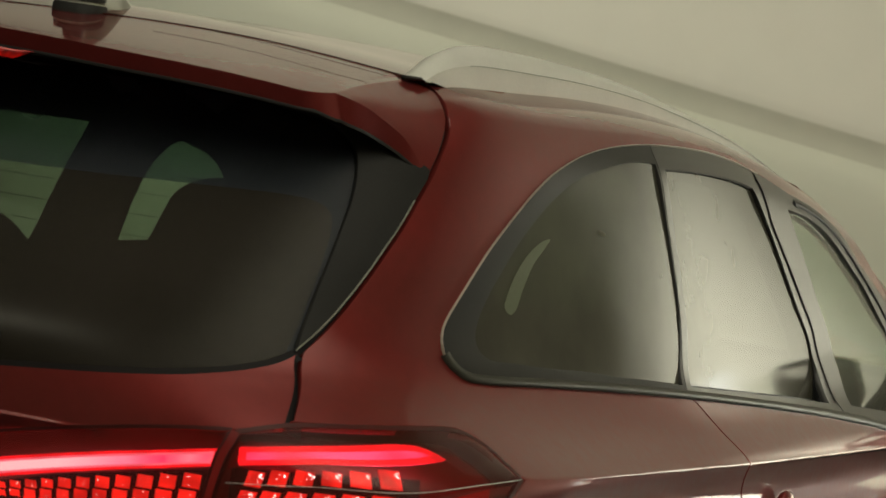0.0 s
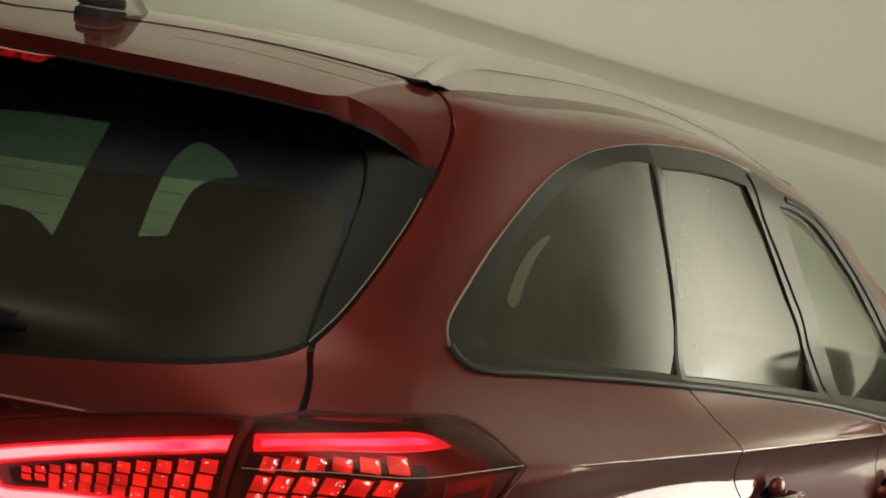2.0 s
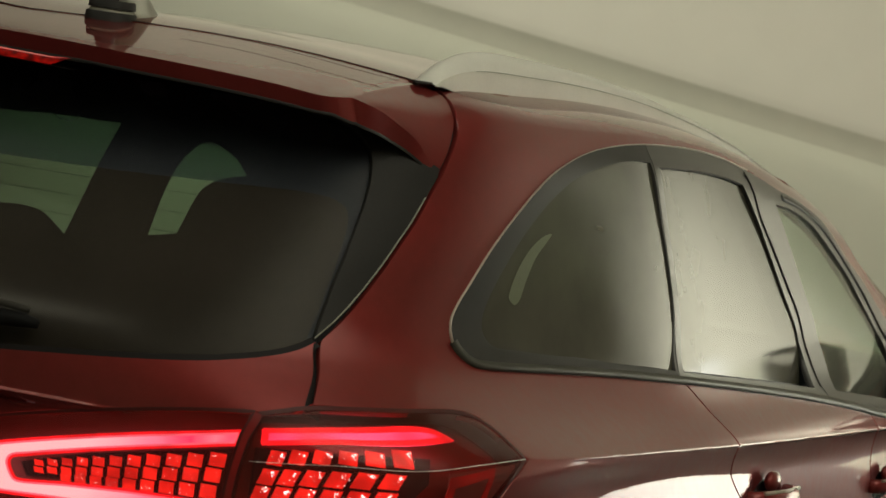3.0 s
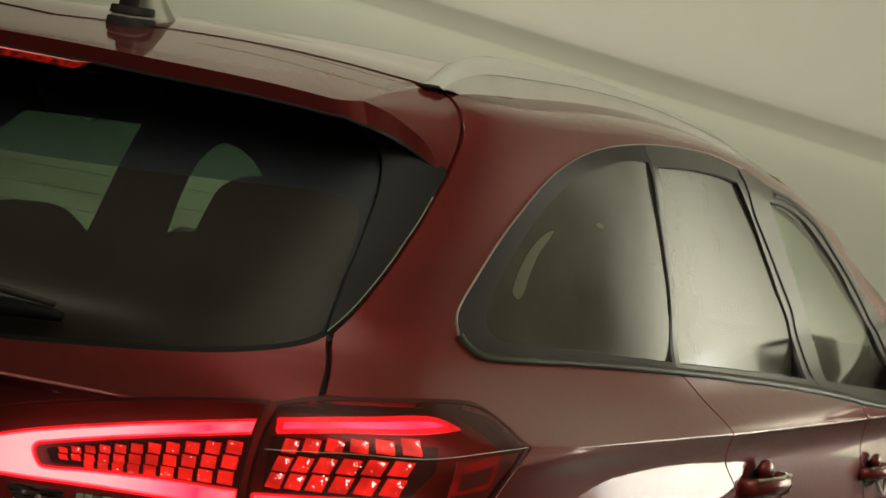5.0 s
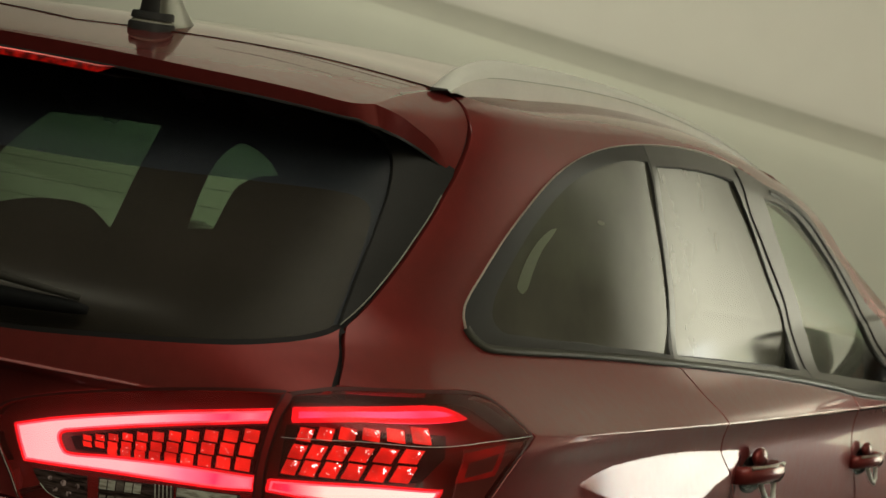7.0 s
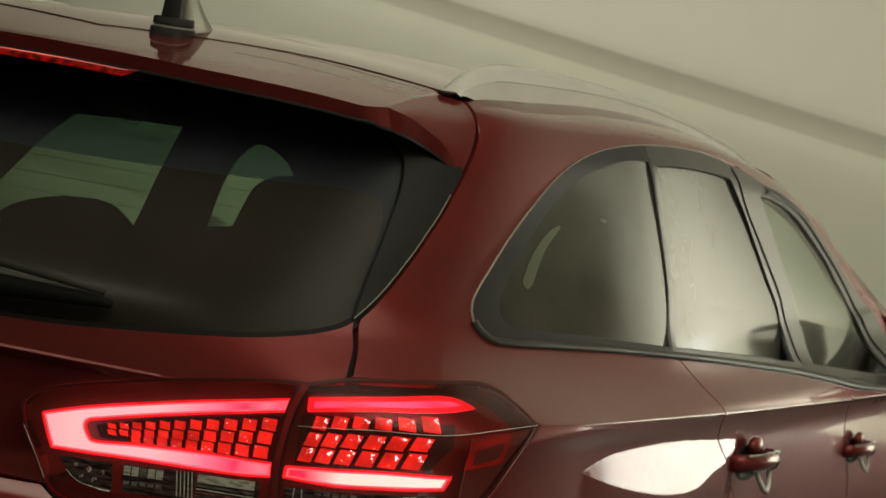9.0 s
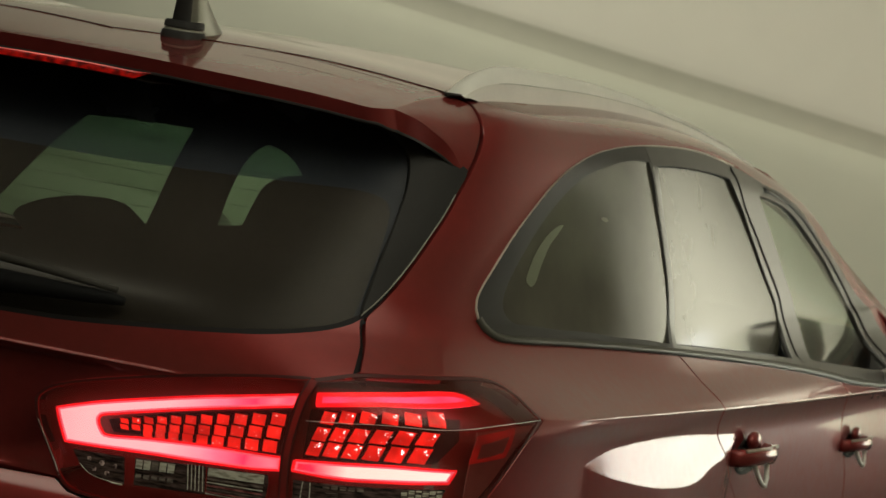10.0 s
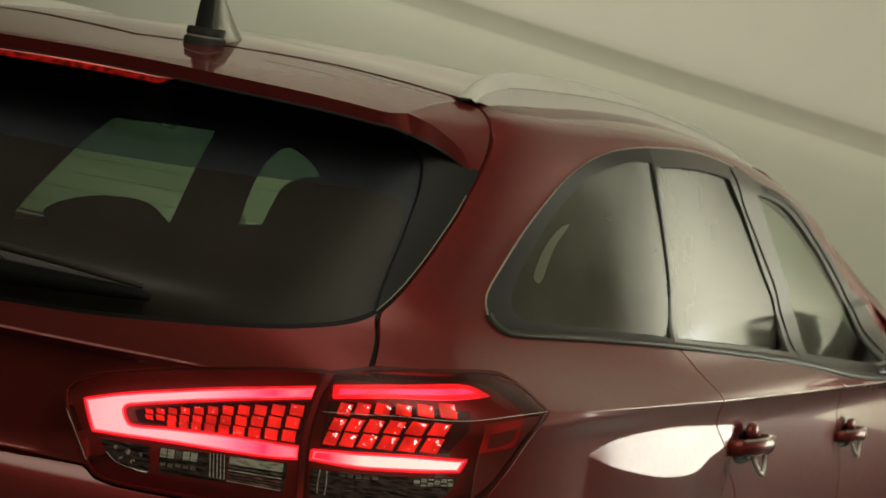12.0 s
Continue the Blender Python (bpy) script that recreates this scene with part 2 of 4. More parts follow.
BRAKELINE = lamp_glow("brake_lamp_edge", (1.0, .16, .12), .25, .6, 12)

# ---- body form ----
def spline(*pts):
    """A smooth curve through a few (t, value) pairs; straight beyond its ends."""
    t, v = (np.array(c, float) for c in zip(*pts))
    n = len(t)
    hh = np.diff(t)
    A, r = np.eye(n), np.zeros(n)
    for i in range(1, n - 1):
        A[i, i - 1:i + 2] = hh[i - 1], 2 * (hh[i - 1] + hh[i]), hh[i]
        r[i] = 6 * ((v[i + 1] - v[i]) / hh[i] - (v[i] - v[i - 1]) / hh[i - 1])
    m = np.linalg.solve(A, r)

    def f(x):
        x = np.asarray(x, float)
        i = np.clip(np.searchsorted(t, x) - 1, 0, n - 2)
        c = np.clip(x, t[0], t[-1])
        p, q, h = t[i + 1] - c, c - t[i], hh[i]
        s = (m[i] * p ** 3 + m[i + 1] * q ** 3) / (6 * h) + (v[i] / h - m[i] * h / 6) * p + (v[i + 1] / h - m[i + 1] * h / 6) * q
        a0 = (v[1] - v[0]) / hh[0] - hh[0] * m[1] / 6
        a1 = (v[-1] - v[-2]) / hh[-1] + hh[-1] * m[-2] / 6
        return s + np.minimum(x - t[0], 0) * a0 + np.maximum(x - t[-1], 0) * a1
    return f

YC, YF = 1.2, 3.55                     # where the tail and the nose begin to turn in
half_width = spline((.18, .80), (.32, .852), (.50, .880), (.70, .8930), (.80, .8950), (.88, .8950), (.905, .8940), (.925, .8895), (.960, .8610), (1.0, .8335), (1.03, .817),
                    (1.1, .798), (1.2, .775), (1.3, .750), (1.36, .730), (1.40, .700), (1.425, .655), (1.445, .57))
tail_line = spline((.18, .06), (.32, .0), (.50, .0), (.62, .0), (.66, .001), (.685, .0045), (.70, .0085), (.712, .0135), (.725, .0211), (.738, .0305), (.746, .0365), (.757, .0412), (.80, .0455), (.85, .05), (.97, .058), (1.03, .066), (1.065, .078),
                   (1.15, .145), (1.25, .230), (1.31, .280), (1.36, .320), (1.445, .40))
taper = spline((.18, .03), (.6, .012), (.80, .011), (.88, .011), (.93, .012), (1.0, .055), (1.065, .088), (1.2, .075), (1.31, .06), (1.445, .02))
roof_line = spline((.15, 1.412), (.4, 1.447), (.60, 1.468), (.85, 1.468), (1.1, 1.467), (1.3, 1.463), (1.5, 1.455), (1.8, 1.431), (2.15, 1.384), (2.57, 1.311), (3.1, 1.20))

ledge_top = spline((.50, .850), (.595, .8515), (.645, .8665), (.73, .8765), (.88, .8800), (1.06, .8712), (1.21, .8615), (1.3, .855))
ledge_low = spline((.50, .850), (.595, .8505), (.64, .8345), (.72, .814), (.84, .795), (.93, .7900), (1.0, .7946), (1.07, .814), (1.146, .830), (1.21, .8565), (1.3, .860))

def crease_height(y):
    return .938 - .022 * (y - .44)

def ramp(v, a, b):
    u = np.clip((v - a) / (b - a), 0, 1)
    return u * u * (3 - 2 * u)

def shell(a, h, sunk=1.0, crown=1.0):
    """The outer skin: a runs round the car from the middle of the tail (0) by the corner to the flank (1 and on), h is the level; sunk tells how far the plate recess goes in, crown whether the bumper swells out below."""
    a, h = np.broadcast_arrays(np.asarray(a, float), np.asarray(h, float))
    side, a = np.where(a < 0, -1.0, 1.0), np.abs(a)
    psi = np.minimum(a, 1) * math.pi / 2
    w0, b = half_width(h), np.maximum(tail_line(h), .0385 * (1 - crown))
    d, n = YC - b, 7.0 + 2.0 * ramp(1.05 - h, 0, .1)
    sn, cs = np.sin(psi), np.maximum(np.cos(psi), 1e-9)
    r = ((sn / w0) ** n + (cs / d) ** n) ** (-1 / n)
    x, y = r * sn, YC - r * cs
    y = np.where(a > 1, YC + (a - 1) * 1.3, y)
    x = np.where(a > 1, w0, x)
    y = y + .055 * (x / .65) ** 2 * ramp(YC - y, 0, .9)
    k = taper(h) * np.maximum(0, 1.3 - y) ** 2 / (.3 + np.maximum(0, 1.3 - y)) / .582
    x = x * (w0 - k) / w0
    # the flank draws in towards the front, the glass more than the doors
    x = x - (.028 + .02 * ramp(h, .88, 1.0)) * np.maximum(0, y - 1.35) ** 1.4
    # nose closes in plan
    f = np.clip((y - YF) / (4.6 - YF), 0, 1)
    x = x * (1 - f ** 6) ** (1 / 6)
    # shoulder crease
    e = h - crease_height(y)
    ridge = np.where(e > 0, np.maximum(0, 1 - e / .095) ** 2, np.maximum(0, 1 + e / .055) ** 2)
    x = x + ((.0135 + .005 * ramp(1.0 - y, 0, .35)) * ridge + .0012 * np.exp(-(e / .0035) ** 2)) * ramp(y, .25, .6)
    # the fine edge along the roof frame
    x = x + .0058 * np.maximum(0, 1 - np.abs(h - 1.400) / .028) * ramp(y, .52, .95)
    # the haunch over the rear wheel: a leaf-shaped ledge that looks up, rounding off below
    up, low = ledge_top(a), ledge_low(a)
    deep = np.maximum(up - low, 0) * ramp(a, .594, .618) * ramp(1.215 - a, 0, .03)
    u = np.clip((up - h) / np.maximum(up - low, 1e-4), 0, 1)
    fall = np.where(h < low, np.clip((low - h) / .26, 0, 1), 0)
    x = x + .26 * deep * u * (1 - fall * fall * (3 - 2 * fall))
    # the tailgate steps back under its own crease, round the plate
    reach = .135 + .07 * ramp(h, .75, .80)
    y = y + sunk * .020 * ramp(.936 - h, 0, .014) * ramp(h, .720, .738) * ramp(reach - a, 0, .63 * reach)
    y = y + sunk * .16 * np.maximum(0, .930 - h) * ramp(h, .720, .738) * ramp(reach - a, 0, .63 * reach) - .0026 * np.exp(-((h - .9385) / .0026) ** 2) * ramp(.24 - a, 0, .06)
    y = y + sunk * .03 * np.maximum(0, .930 - h) * ramp(h, .720, .738) * ramp(.13 - a, 0, .06)
    z = h + (roof_line(y) - 1.480) * np.clip((h - 1.03) / .415, 0, 1)
    return np.stack([side * x, y, z], -1)

def lamp_skin(a, h):
    """The skin as the lamps carry it on, over the plate recess."""
    return shell(a, h, 0.0, 0.0)

def bumper_skin(a, h):
    """The skin of the bumper, whole under the plate recess."""
    return shell(a, h, 0.0)

def pane_skin(a, h):
    """The evenly bowed surface of the side glass."""
    p = shell(a, h)
    low, high = (sum(w * shell(a + d, v + 0 * h)[..., 0] for d, w in ((-.10, .15), (-.05, .22), (0, .26), (.05, .22), (.10, .15))) for v in (1.045, 1.36))
    k, even = (np.asarray(h, float) - 1.045) / .315, ramp(np.abs(a), .58, .86)
    p[..., 0] += even * (low * (1 - k) + high * k + np.sign(p[..., 0]) * .014 * k * (1 - k) - p[..., 0])
    return p

def roof(x, y):
    """The roof skin and the top of the tailgate spoiler."""
    x, y = np.broadcast_arrays(np.asarray(x, float), np.asarray(y, float))
    return np.stack([x, y, roof_line(y) - .035 * (np.abs(x) / .57) ** 2.2], -1)

def normal_of(surface, u, v, e=1e-4):
    n = np.cross(surface(u + e, v) - surface(u - e, v), surface(u, v + e) - surface(u, v - e))
    return n / (np.linalg.norm(n, axis=-1, keepdims=True) + 1e-12)


# ---- building helpers ----
def smooth_loop(points, closed=True, fine=6):
    """A smooth line through (u, v) points; a third entry marks a sharp corner."""
    pts = [np.array(p[:2], float) for p in points]
    sharp = [len(p) > 2 for p in points]
    n, out = len(pts), []
    for i in range(n if closed else n - 1):
        p1, p2 = pts[i], pts[(i + 1) % n]
        p0 = pts[i - 1] if (closed or i) and not sharp[i] else 2 * p1 - p2
        p3 = pts[(i + 2) % n] if (closed or i + 2 < n) and not sharp[(i + 1) % n] else 2 * p2 - p1
        if sharp[i] and sharp[(i + 1) % n]:
            out += [tuple(p1 + (p2 - p1) * k / fine) for k in range(fine)]
            continue
        # centripetal form keeps the line from overshooting
        d = [max(np.linalg.norm(q - p), 1e-6) ** .5 for p, q in ((p0, p1), (p1, p2), (p2, p3))]
        m1 = (p1 - p0) / d[0] - (p2 - p0) / (d[0] + d[1]) + (p2 - p1) / d[1]
        m2 = (p2 - p1) / d[1] - (p3 - p1) / (d[1] + d[2]) + (p3 - p2) / d[2]
        m1, m2 = m1 * d[1], m2 * d[1]
        for k in range(fine):
            s = k / fine
            out.append(tuple((2 * s**3 - 3 * s**2 + 1) * p1 + (s**3 - 2 * s**2 + s) * m1 + (-2 * s**3 + 3 * s**2) * p2 + (s**3 - s**2) * m2))
    if not closed:
        out.append(tuple(pts[-1]))
    return out


def inside(loop, x, y):
    l = np.array(loop)
    hit = np.zeros(len(x), bool)
    for (x0, y0), (x1, y1) in zip(l, np.roll(l, -1, 0)):
        c = (y0 > y) != (y1 > y)
        if y0 != y1:
            hit ^= c & (x < (x1 - x0) * (y - y0) / (y1 - y0) + x0)
    return hit


def region(surface, loop, holes=(), lift=0.0, step=(.016, .014), rim=.012, lines=(), flip=1, wide=1.5, inward=False):
    """A sheet cut out of a surface along smooth outlines, with its edge folded in by rim."""
    loops = [list(loop), *map(list, holes)]
    co, edges = [], []
    for l in loops:
        k = len(co)
        co += [(u * wide, v) for u, v in l]
        edges += [(k + i, k + (i + 1) % len(l)) for i in range(len(l))]
    l0 = np.array(loops[0])
    (u0, v0), (u1, v1) = l0.min(0), l0.max(0)
    gu, gv = np.meshgrid(np.arange(u0, u1, step[0] / wide) + step[0] / wide * .5, np.arange(v0, v1, step[1]) + step[1] * .5)
    gu, gv = gu.ravel(), gv.ravel()
    for ln in lines:
        gu, gv = np.append(gu, [p[0] for p in ln]), np.append(gv, [p[1] for p in ln])
    keep = inside(loops[0], gu, gv)
    for hl in loops[1:]:
        keep &= ~inside(hl, gu, gv)
    edge_pts = np.array(co)
    gu, gv = gu[keep], gv[keep]
    if len(gu):
        near = np.array([np.min((edge_pts[:, 0] - a * wide) ** 2 + (edge_pts[:, 1] - b) ** 2) for a, b in zip(gu, gv)]) if len(gu) < 30000 else np.ones(len(gu))
        ok = near > (min(step) * .35) ** 2
        co += list(zip((gu[ok] * wide).tolist(), gv[ok].tolist()))
    v, e, f, *_ = delaunay_2d_cdt([Vector(c) for c in co], edges, [], 0, 1e-7)
    v = np.array([tuple(c) for c in v])
    f = np.array(f)
    c = v[f].mean(1)
    ok = inside(loops[0], c[:, 0] / wide, c[:, 1])
    for hl in loops[1:]:
        ok &= ~inside(hl, c[:, 0] / wide, c[:, 1])
    f = f[ok]
    uu, vv = v[:, 0] / wide, v[:, 1]
    nrm = normal_of(surface, uu, vv)
    pos = surface(uu, vv)
    if nrm[:, :2].sum() and (nrm * (pos - (0, 1.8, .7))).sum() < 0:
        nrm = -nrm
    pos = pos + nrm * lift
    verts, faces, norms = pos.tolist(), f.tolist(), nrm.tolist()
    fn = np.cross(pos[f[:, 1]] - pos[f[:, 0]], pos[f[:, 2]] - pos[f[:, 0]])
    turn = (fn * nrm[f].mean(1)).sum(1) < 0
    faces = [q[::-1] if t else q for q, t in zip(faces, turn)]
    if rim:
        count = {}
        for q in faces:
            for i in range(3):
                a, b = q[i], q[(i + 1) % 3]
                count[(a, b)] = 1
        for (a, b) in [k for k in count if (k[1], k[0]) not in count]:
            k = len(verts)
            pa, pb, na, nb = pos[a], pos[b], nrm[a], nrm[b]
            out = np.cross(pb - pa, na)
            out = out / (np.linalg.norm(out) + 1e-12)
            soft_a, soft_b = na * .6 + out * .8, nb * .6 + out * .8
            verts += [pa.tolist(), pb.tolist(), (pb - nb * rim).tolist(), (pa - na * rim).tolist()]
            norms += [soft_a.tolist(), soft_b.tolist(), out.tolist(), out.tolist()]
            faces.append((k + 1, k, k + 3, k + 2))
    if flip < 0:
        verts = [(-x, y, z) for x, y, z in verts]
        norms = [(-x, y, z) for x, y, z in norms]
        faces = [tuple(q[::-1]) for q in faces]
    if inward:
        norms = [(-x, -y, -z) for x, y, z in norms]
        faces = [tuple(q[::-1]) for q in faces]
    me = bpy.data.meshes.new("sheet")
    me.from_pydata(verts, [], [tuple(q) for q in faces])
    me.shade_smooth()
    me.normals_split_custom_set_from_vertices([Vector(q).normalized() for q in norms])
    return me


def part(name, me, mat, parent=None, label=""):
    """One mesh object, under its thing where there is one."""
    if isinstance(me, bmesh.types.BMesh):
        bm, me = me, bpy.data.meshes.new(name)
        bm.to_mesh(me)
        bm.free()
    me.name = name
    if mat and not me.materials:
        me.materials.append(mat)
    ob = new(name, me)
    ob.parent = parent
    if label:
        tagged(ob, label)
    return ob


def strip(surface, line, width, lift, flip=1, thick=.0, wide=1.5):
    """A band along a line on a surface."""
    l = np.array(line)
    d = np.gradient(l * (wide, 1), axis=0)
    d /= np.linalg.norm(d, axis=1, keepdims=True) + 1e-12
    off = np.stack([-d[:, 1] / wide, d[:, 0]], 1) * width / 2
    rows = []
    for k, up in ((-1, lift - thick), (-1, lift), (1, lift), (1, lift - thick)) if thick else ((-1, lift), (1, lift)):
        q = l + off * k
        n = normal_of(surface, q[:, 0], q[:, 1])
        n *= np.sign((n * (surface(q[:, 0], q[:, 1]) - (0, 1.8, .7))).sum(1, keepdims=True))
        rows.append(surface(q[:, 0], q[:, 1]) + n * up)
    return loft(rows, flip)


def loft(rows, flip=1, closed=False, smooth=True):
    """A sheet through rows of points."""
    rows = [np.array(r) * (flip, 1, 1) for r in rows]
    n, m = len(rows), len(rows[0])
    me = bpy.data.meshes.new("loft")
    span = range(n if closed else n - 1)
    me.from_pydata(np.concatenate(rows).tolist(), [], [(i * m + j, i * m + j + 1, (i + 1) % n * m + j + 1, (i + 1) % n * m + j)[::flip] for i in span for j in range(m - 1)])
    bm = bmesh.new()
    bm.from_mesh(me)
    bmesh.ops.recalc_face_normals(bm, faces=bm.faces)
    bm.to_mesh(me)
    bm.free()
    if smooth:
        me.shade_smooth()
    return me


def tube(path, radius, sides=10):
    """A rounded bar along points; radius may be (side, up) and vary."""
    path = [Vector(p) for p in path]
    bm, rings = bmesh.new(), []
    for i, p in enumerate(path):
        d = (path[min(i + 1, len(path) - 1)] - path[max(i - 1, 0)]).normalized()
        s = d.cross(Vector((0, 0, 1)))
        s = s.normalized() if s.length > 1e-4 else Vector((1, 0, 0))
        u = s.cross(d).normalized()
        r = radius(i / (len(path) - 1)) if callable(radius) else radius
        rs, ru = r if isinstance(r, tuple) else (r, r)
        rings.append([bm.verts.new(p + s * rs * math.cos(2 * math.pi * k / sides) + u * ru * math.sin(2 * math.pi * k / sides)) for k in range(sides)])
    for a, b in zip(rings, rings[1:]):
        for k in range(sides):
            bm.faces.new((a[k], a[(k + 1) % sides], b[(k + 1) % sides], b[k]))
    bm.faces.new(rings[0][::-1])
    bm.faces.new(rings[-1])
    bmesh.ops.recalc_face_normals(bm, faces=bm.faces)
    for f in bm.faces:
        f.smooth = True
    return bm


def block(lo, hi, bevel=.01, seg=3):
    bm = bmesh.new()
    bmesh.ops.create_cube(bm, size=1, matrix=Matrix.LocRotScale([(a + b) / 2 for a, b in zip(lo, hi)], None, [b - a for a, b in zip(lo, hi)]))
    if bevel:
        bmesh.ops.bevel(bm, geom=bm.edges[:], offset=bevel, segments=seg, affect="EDGES", profile=.5)
        for f in bm.faces:
            f.smooth = True
    return bm


def thing(name, label, category, at=(0, 0, 0), group=""):
    ob = new(name)
    ob.location = at
    return tagged(ob, label, category, group)


def flank(y):
    """The running coordinate of the skin at a distance from the tail."""
    a = np.linspace(.3, 3.4, 600)
    return float(np.interp(y, shell(a, .6)[:, 1], a))

# ---- outlines on the skin: (round the car, level) ----
SEAM = [(.486, 1.446), (.488, 1.425), (.489, 1.401), (.490, 1.383), (.484, 1.352), (.476, 1.318), (.466, 1.287), (.455, 1.252), (.443, 1.217), (.433, 1.181),
        (.424, 1.147), (.415, 1.118), (.405, 1.094), (.393, 1.072, 1), (.382, 1.027), (.359, .980, 1)]
GLASS_SIDE = [(.289, 1.412), (.342, 1.403), (.373, 1.394), (.390, 1.381), (.402, 1.366), (.410, 1.344), (.413, 1.315), (.412, 1.285), (.407, 1.245), (.403, 1.210), (.400, 1.170),
              (.398, 1.130), (.395, 1.100), (.391, 1.073, 1), (.378, 1.060), (.357, 1.047), (.315, 1.030), (.265, 1.018), (.191, 1.005), (.110, .993), (0, .986)]
TRIM_TOP = [(.352, 1.404, 1), (.395, 1.389), (.415, 1.376), (.441, 1.358), (.473, 1.330, 1)]
DLO_TOP = [(0.507, 1.092), (0.508, 1.110), (0.514, 1.132), (0.523, 1.156), (0.534, 1.184), (0.548, 1.212), (0.568, 1.241), (0.597, 1.274), (0.630, 1.306), (0.669, 1.333),
    (0.728, 1.356), (0.801, 1.371), (0.882, 1.380), (1.010, 1.387), (1.146, 1.390), (1.267, 1.389), (1.396, 1.383), (1.501, 1.378), (1.612, 1.370), (1.790, 1.369),
    (1.906, 1.350), (2.020, 1.288), (2.128, 1.222), (2.221, 1.114), (2.311, 1.029), (2.351, 0.905)]
DLO_LOW = [(2.351, 0.874), (1.872, 0.914), (1.720, 0.936), (1.579, 0.954), (1.282, 0.985), (1.018, 1.009), (0.813, 1.023), (0.645, 1.032), (0.545, 1.038), (0.528, 1.042),
    (0.516, 1.055), (0.509, 1.072)]
CARGO_GLASS = [(0.547, 1.112), (0.547, 1.092), (0.552, 1.079), (0.563, 1.068), (0.606, 1.062), (0.658, 1.056), (0.737, 1.051), (0.826, 1.042), (0.926, 1.035), (1.006,
    1.027, 1), (1.018, 1.112), (1.010, 1.209), (1.001, 1.273), (0.992, 1.337), (0.987, 1.358, 1), (0.928, 1.359), (0.850, 1.352), (0.778, 1.340), (0.716, 1.322), (0.664,
    1.292), (0.626, 1.260), (0.594, 1.224), (0.569, 1.181), (0.555, 1.145)]
DOOR_GLASS = [(1.018, 1.353, 1), (1.104, 1.355), (1.222, 1.355), (1.320, 1.353), (1.389, 1.349, 1), (1.412, 1.324), (1.455, 1.277), (1.510, 1.204), (1.552, 1.146),
    (1.600, 1.085), (1.613, 1.019), (1.604, 0.973, 1), (1.446, 0.988), (1.143, 1.015), (1.034, 1.024, 1), (1.043, 1.089), (1.039, 1.166), (1.027, 1.257)]
FRONT_GLASS = [(1.566, 1.333, 1), (1.684, 1.336), (1.785, 1.326), (1.870, 1.299), (1.949, 1.259), (2.010, 1.217), (2.063, 1.153), (2.121, 1.080), (2.155, 1.010), (2.175,
    0.917, 1), (1.958, 0.938), (1.708, 0.964, 1), (1.731, 1.013), (1.724, 1.082), (1.679, 1.156), (1.632, 1.238), (1.585, 1.309)]
POST = [(0.991, 1.385), (0.997, 1.358), (1.006, 1.273), (1.017, 1.176), (1.022, 1.101), (1.015, 1.012)]
PILLAR_LINE = [(1.417, 1.380), (1.437, 1.360), (1.463, 1.303), (1.521, 1.237), (1.578, 1.167), (1.631, 1.098), (1.648, 1.028), (1.642, 0.945)]
DOOR_SEAM = [(1.015, 1.012), (1.034, 1.004), (1.059, .980), (1.081, .949), (1.095, .924), (1.099, .892), (1.107, .865), (1.136, .831), (1.197, .781), (1.275, .711), (1.315, .62), (1.325, .50), (1.325, .26)]
FRONT_SEAM = [(1.800, .925), (1.825, .875), (1.840, .826), (1.881, .774), (1.930, .705), (1.95, .633), (1.955, .50), (1.955, .26)]
LAMP_OUTER = [(.325, .9665, 1), (.359, .981), (.382, .985), (.432, .988), (.474, .987), (.4866, .981), (.4955, .967), (.499, .951), (.502, .9365, 1), (.487, .913), (.4745, .881), (.463, .849),
              (.4525, .8235), (.440, .795, 1), (.366, .765), (.3055, .752, 1), (.304, .858), (.3095, .930)]
LAMP_INNER = [(.0862, .848), (.086, .861), (.094, .877), (.108, .8887), (.129, .9007), (.180, .9237), (.2326, .9434), (.2846, .9596), (.3217, .968, 1), (.3055, .930), (.3005, .858), (.302, .7496, 1), (.255, .731),
              (.212, .7235), (.178, .722), (.149, .7226), (.131, .728), (.1204, .743), (.107, .780), (.093, .8166)]
C_BAR = [(.1035, .8496, 1), (.133, .8665), (.182, .8895), (.231, .911), (.2686, .926), (.3065, .9415, 1), (.3014, .921, 1), (.269, .9066), (.233, .891), (.184, .869), (.159, .857), (.147, .851),
         (.1448, .8436), (.150, .8263), (.153, .8226), (.188, .8284), (.238, .8354), (.2755, .8374), (.298, .8386, 1), (.298, .818, 1), (.277, .8126), (.240, .8087), (.190, .805), (.136, .7996), (.117, .7985, 1), (.109, .8265)]
BAR_TOP = [(.322, .949, 1), (.380, .968), (.4416, .975), (.4557, .964, 1), (.4346, .960), (.3725, .949), (.3176, .928, 1)]
BAR_LOW = [(.308, .838, 1), (.336, .844), (.377, .8526), (.4255, .855, 1), (.420, .834, 1), (.379, .827), (.343, .820), (.307, .8207, 1)]
MARKER = [(.436, .914, 1), (.474, .929, 1), (.467, .879, 1), (.433, .867, 1)]
SIDE_PANEL = [(.436, .9195, 1), (.458, .9265), (.495, .9325, 1), (.478, .8946), (.463, .8537), (.447, .816), (.4325, .792, 1), (.4333, .8325), (.4348, .875)]
STREAK_LENS = [(.2445, .8034, 1), (.268, .806), (.2905, .8085, 1), (.2917, .800), (.2903, .7602, 1), (.268, .760), (.2466, .760, 1)]
RIB_LENS = [(.184, .796, 1), (.213, .799), (.243, .803, 1), (.245, .7594, 1), (.216, .756), (.1866, .753, 1)]
OUTER_LENS = [(.3094, .808, 1), (.3436, .8123), (.3785, .8188), (.4155, .8256, 1), (.409, .797), (.397, .781), (.311, .760, 1)]
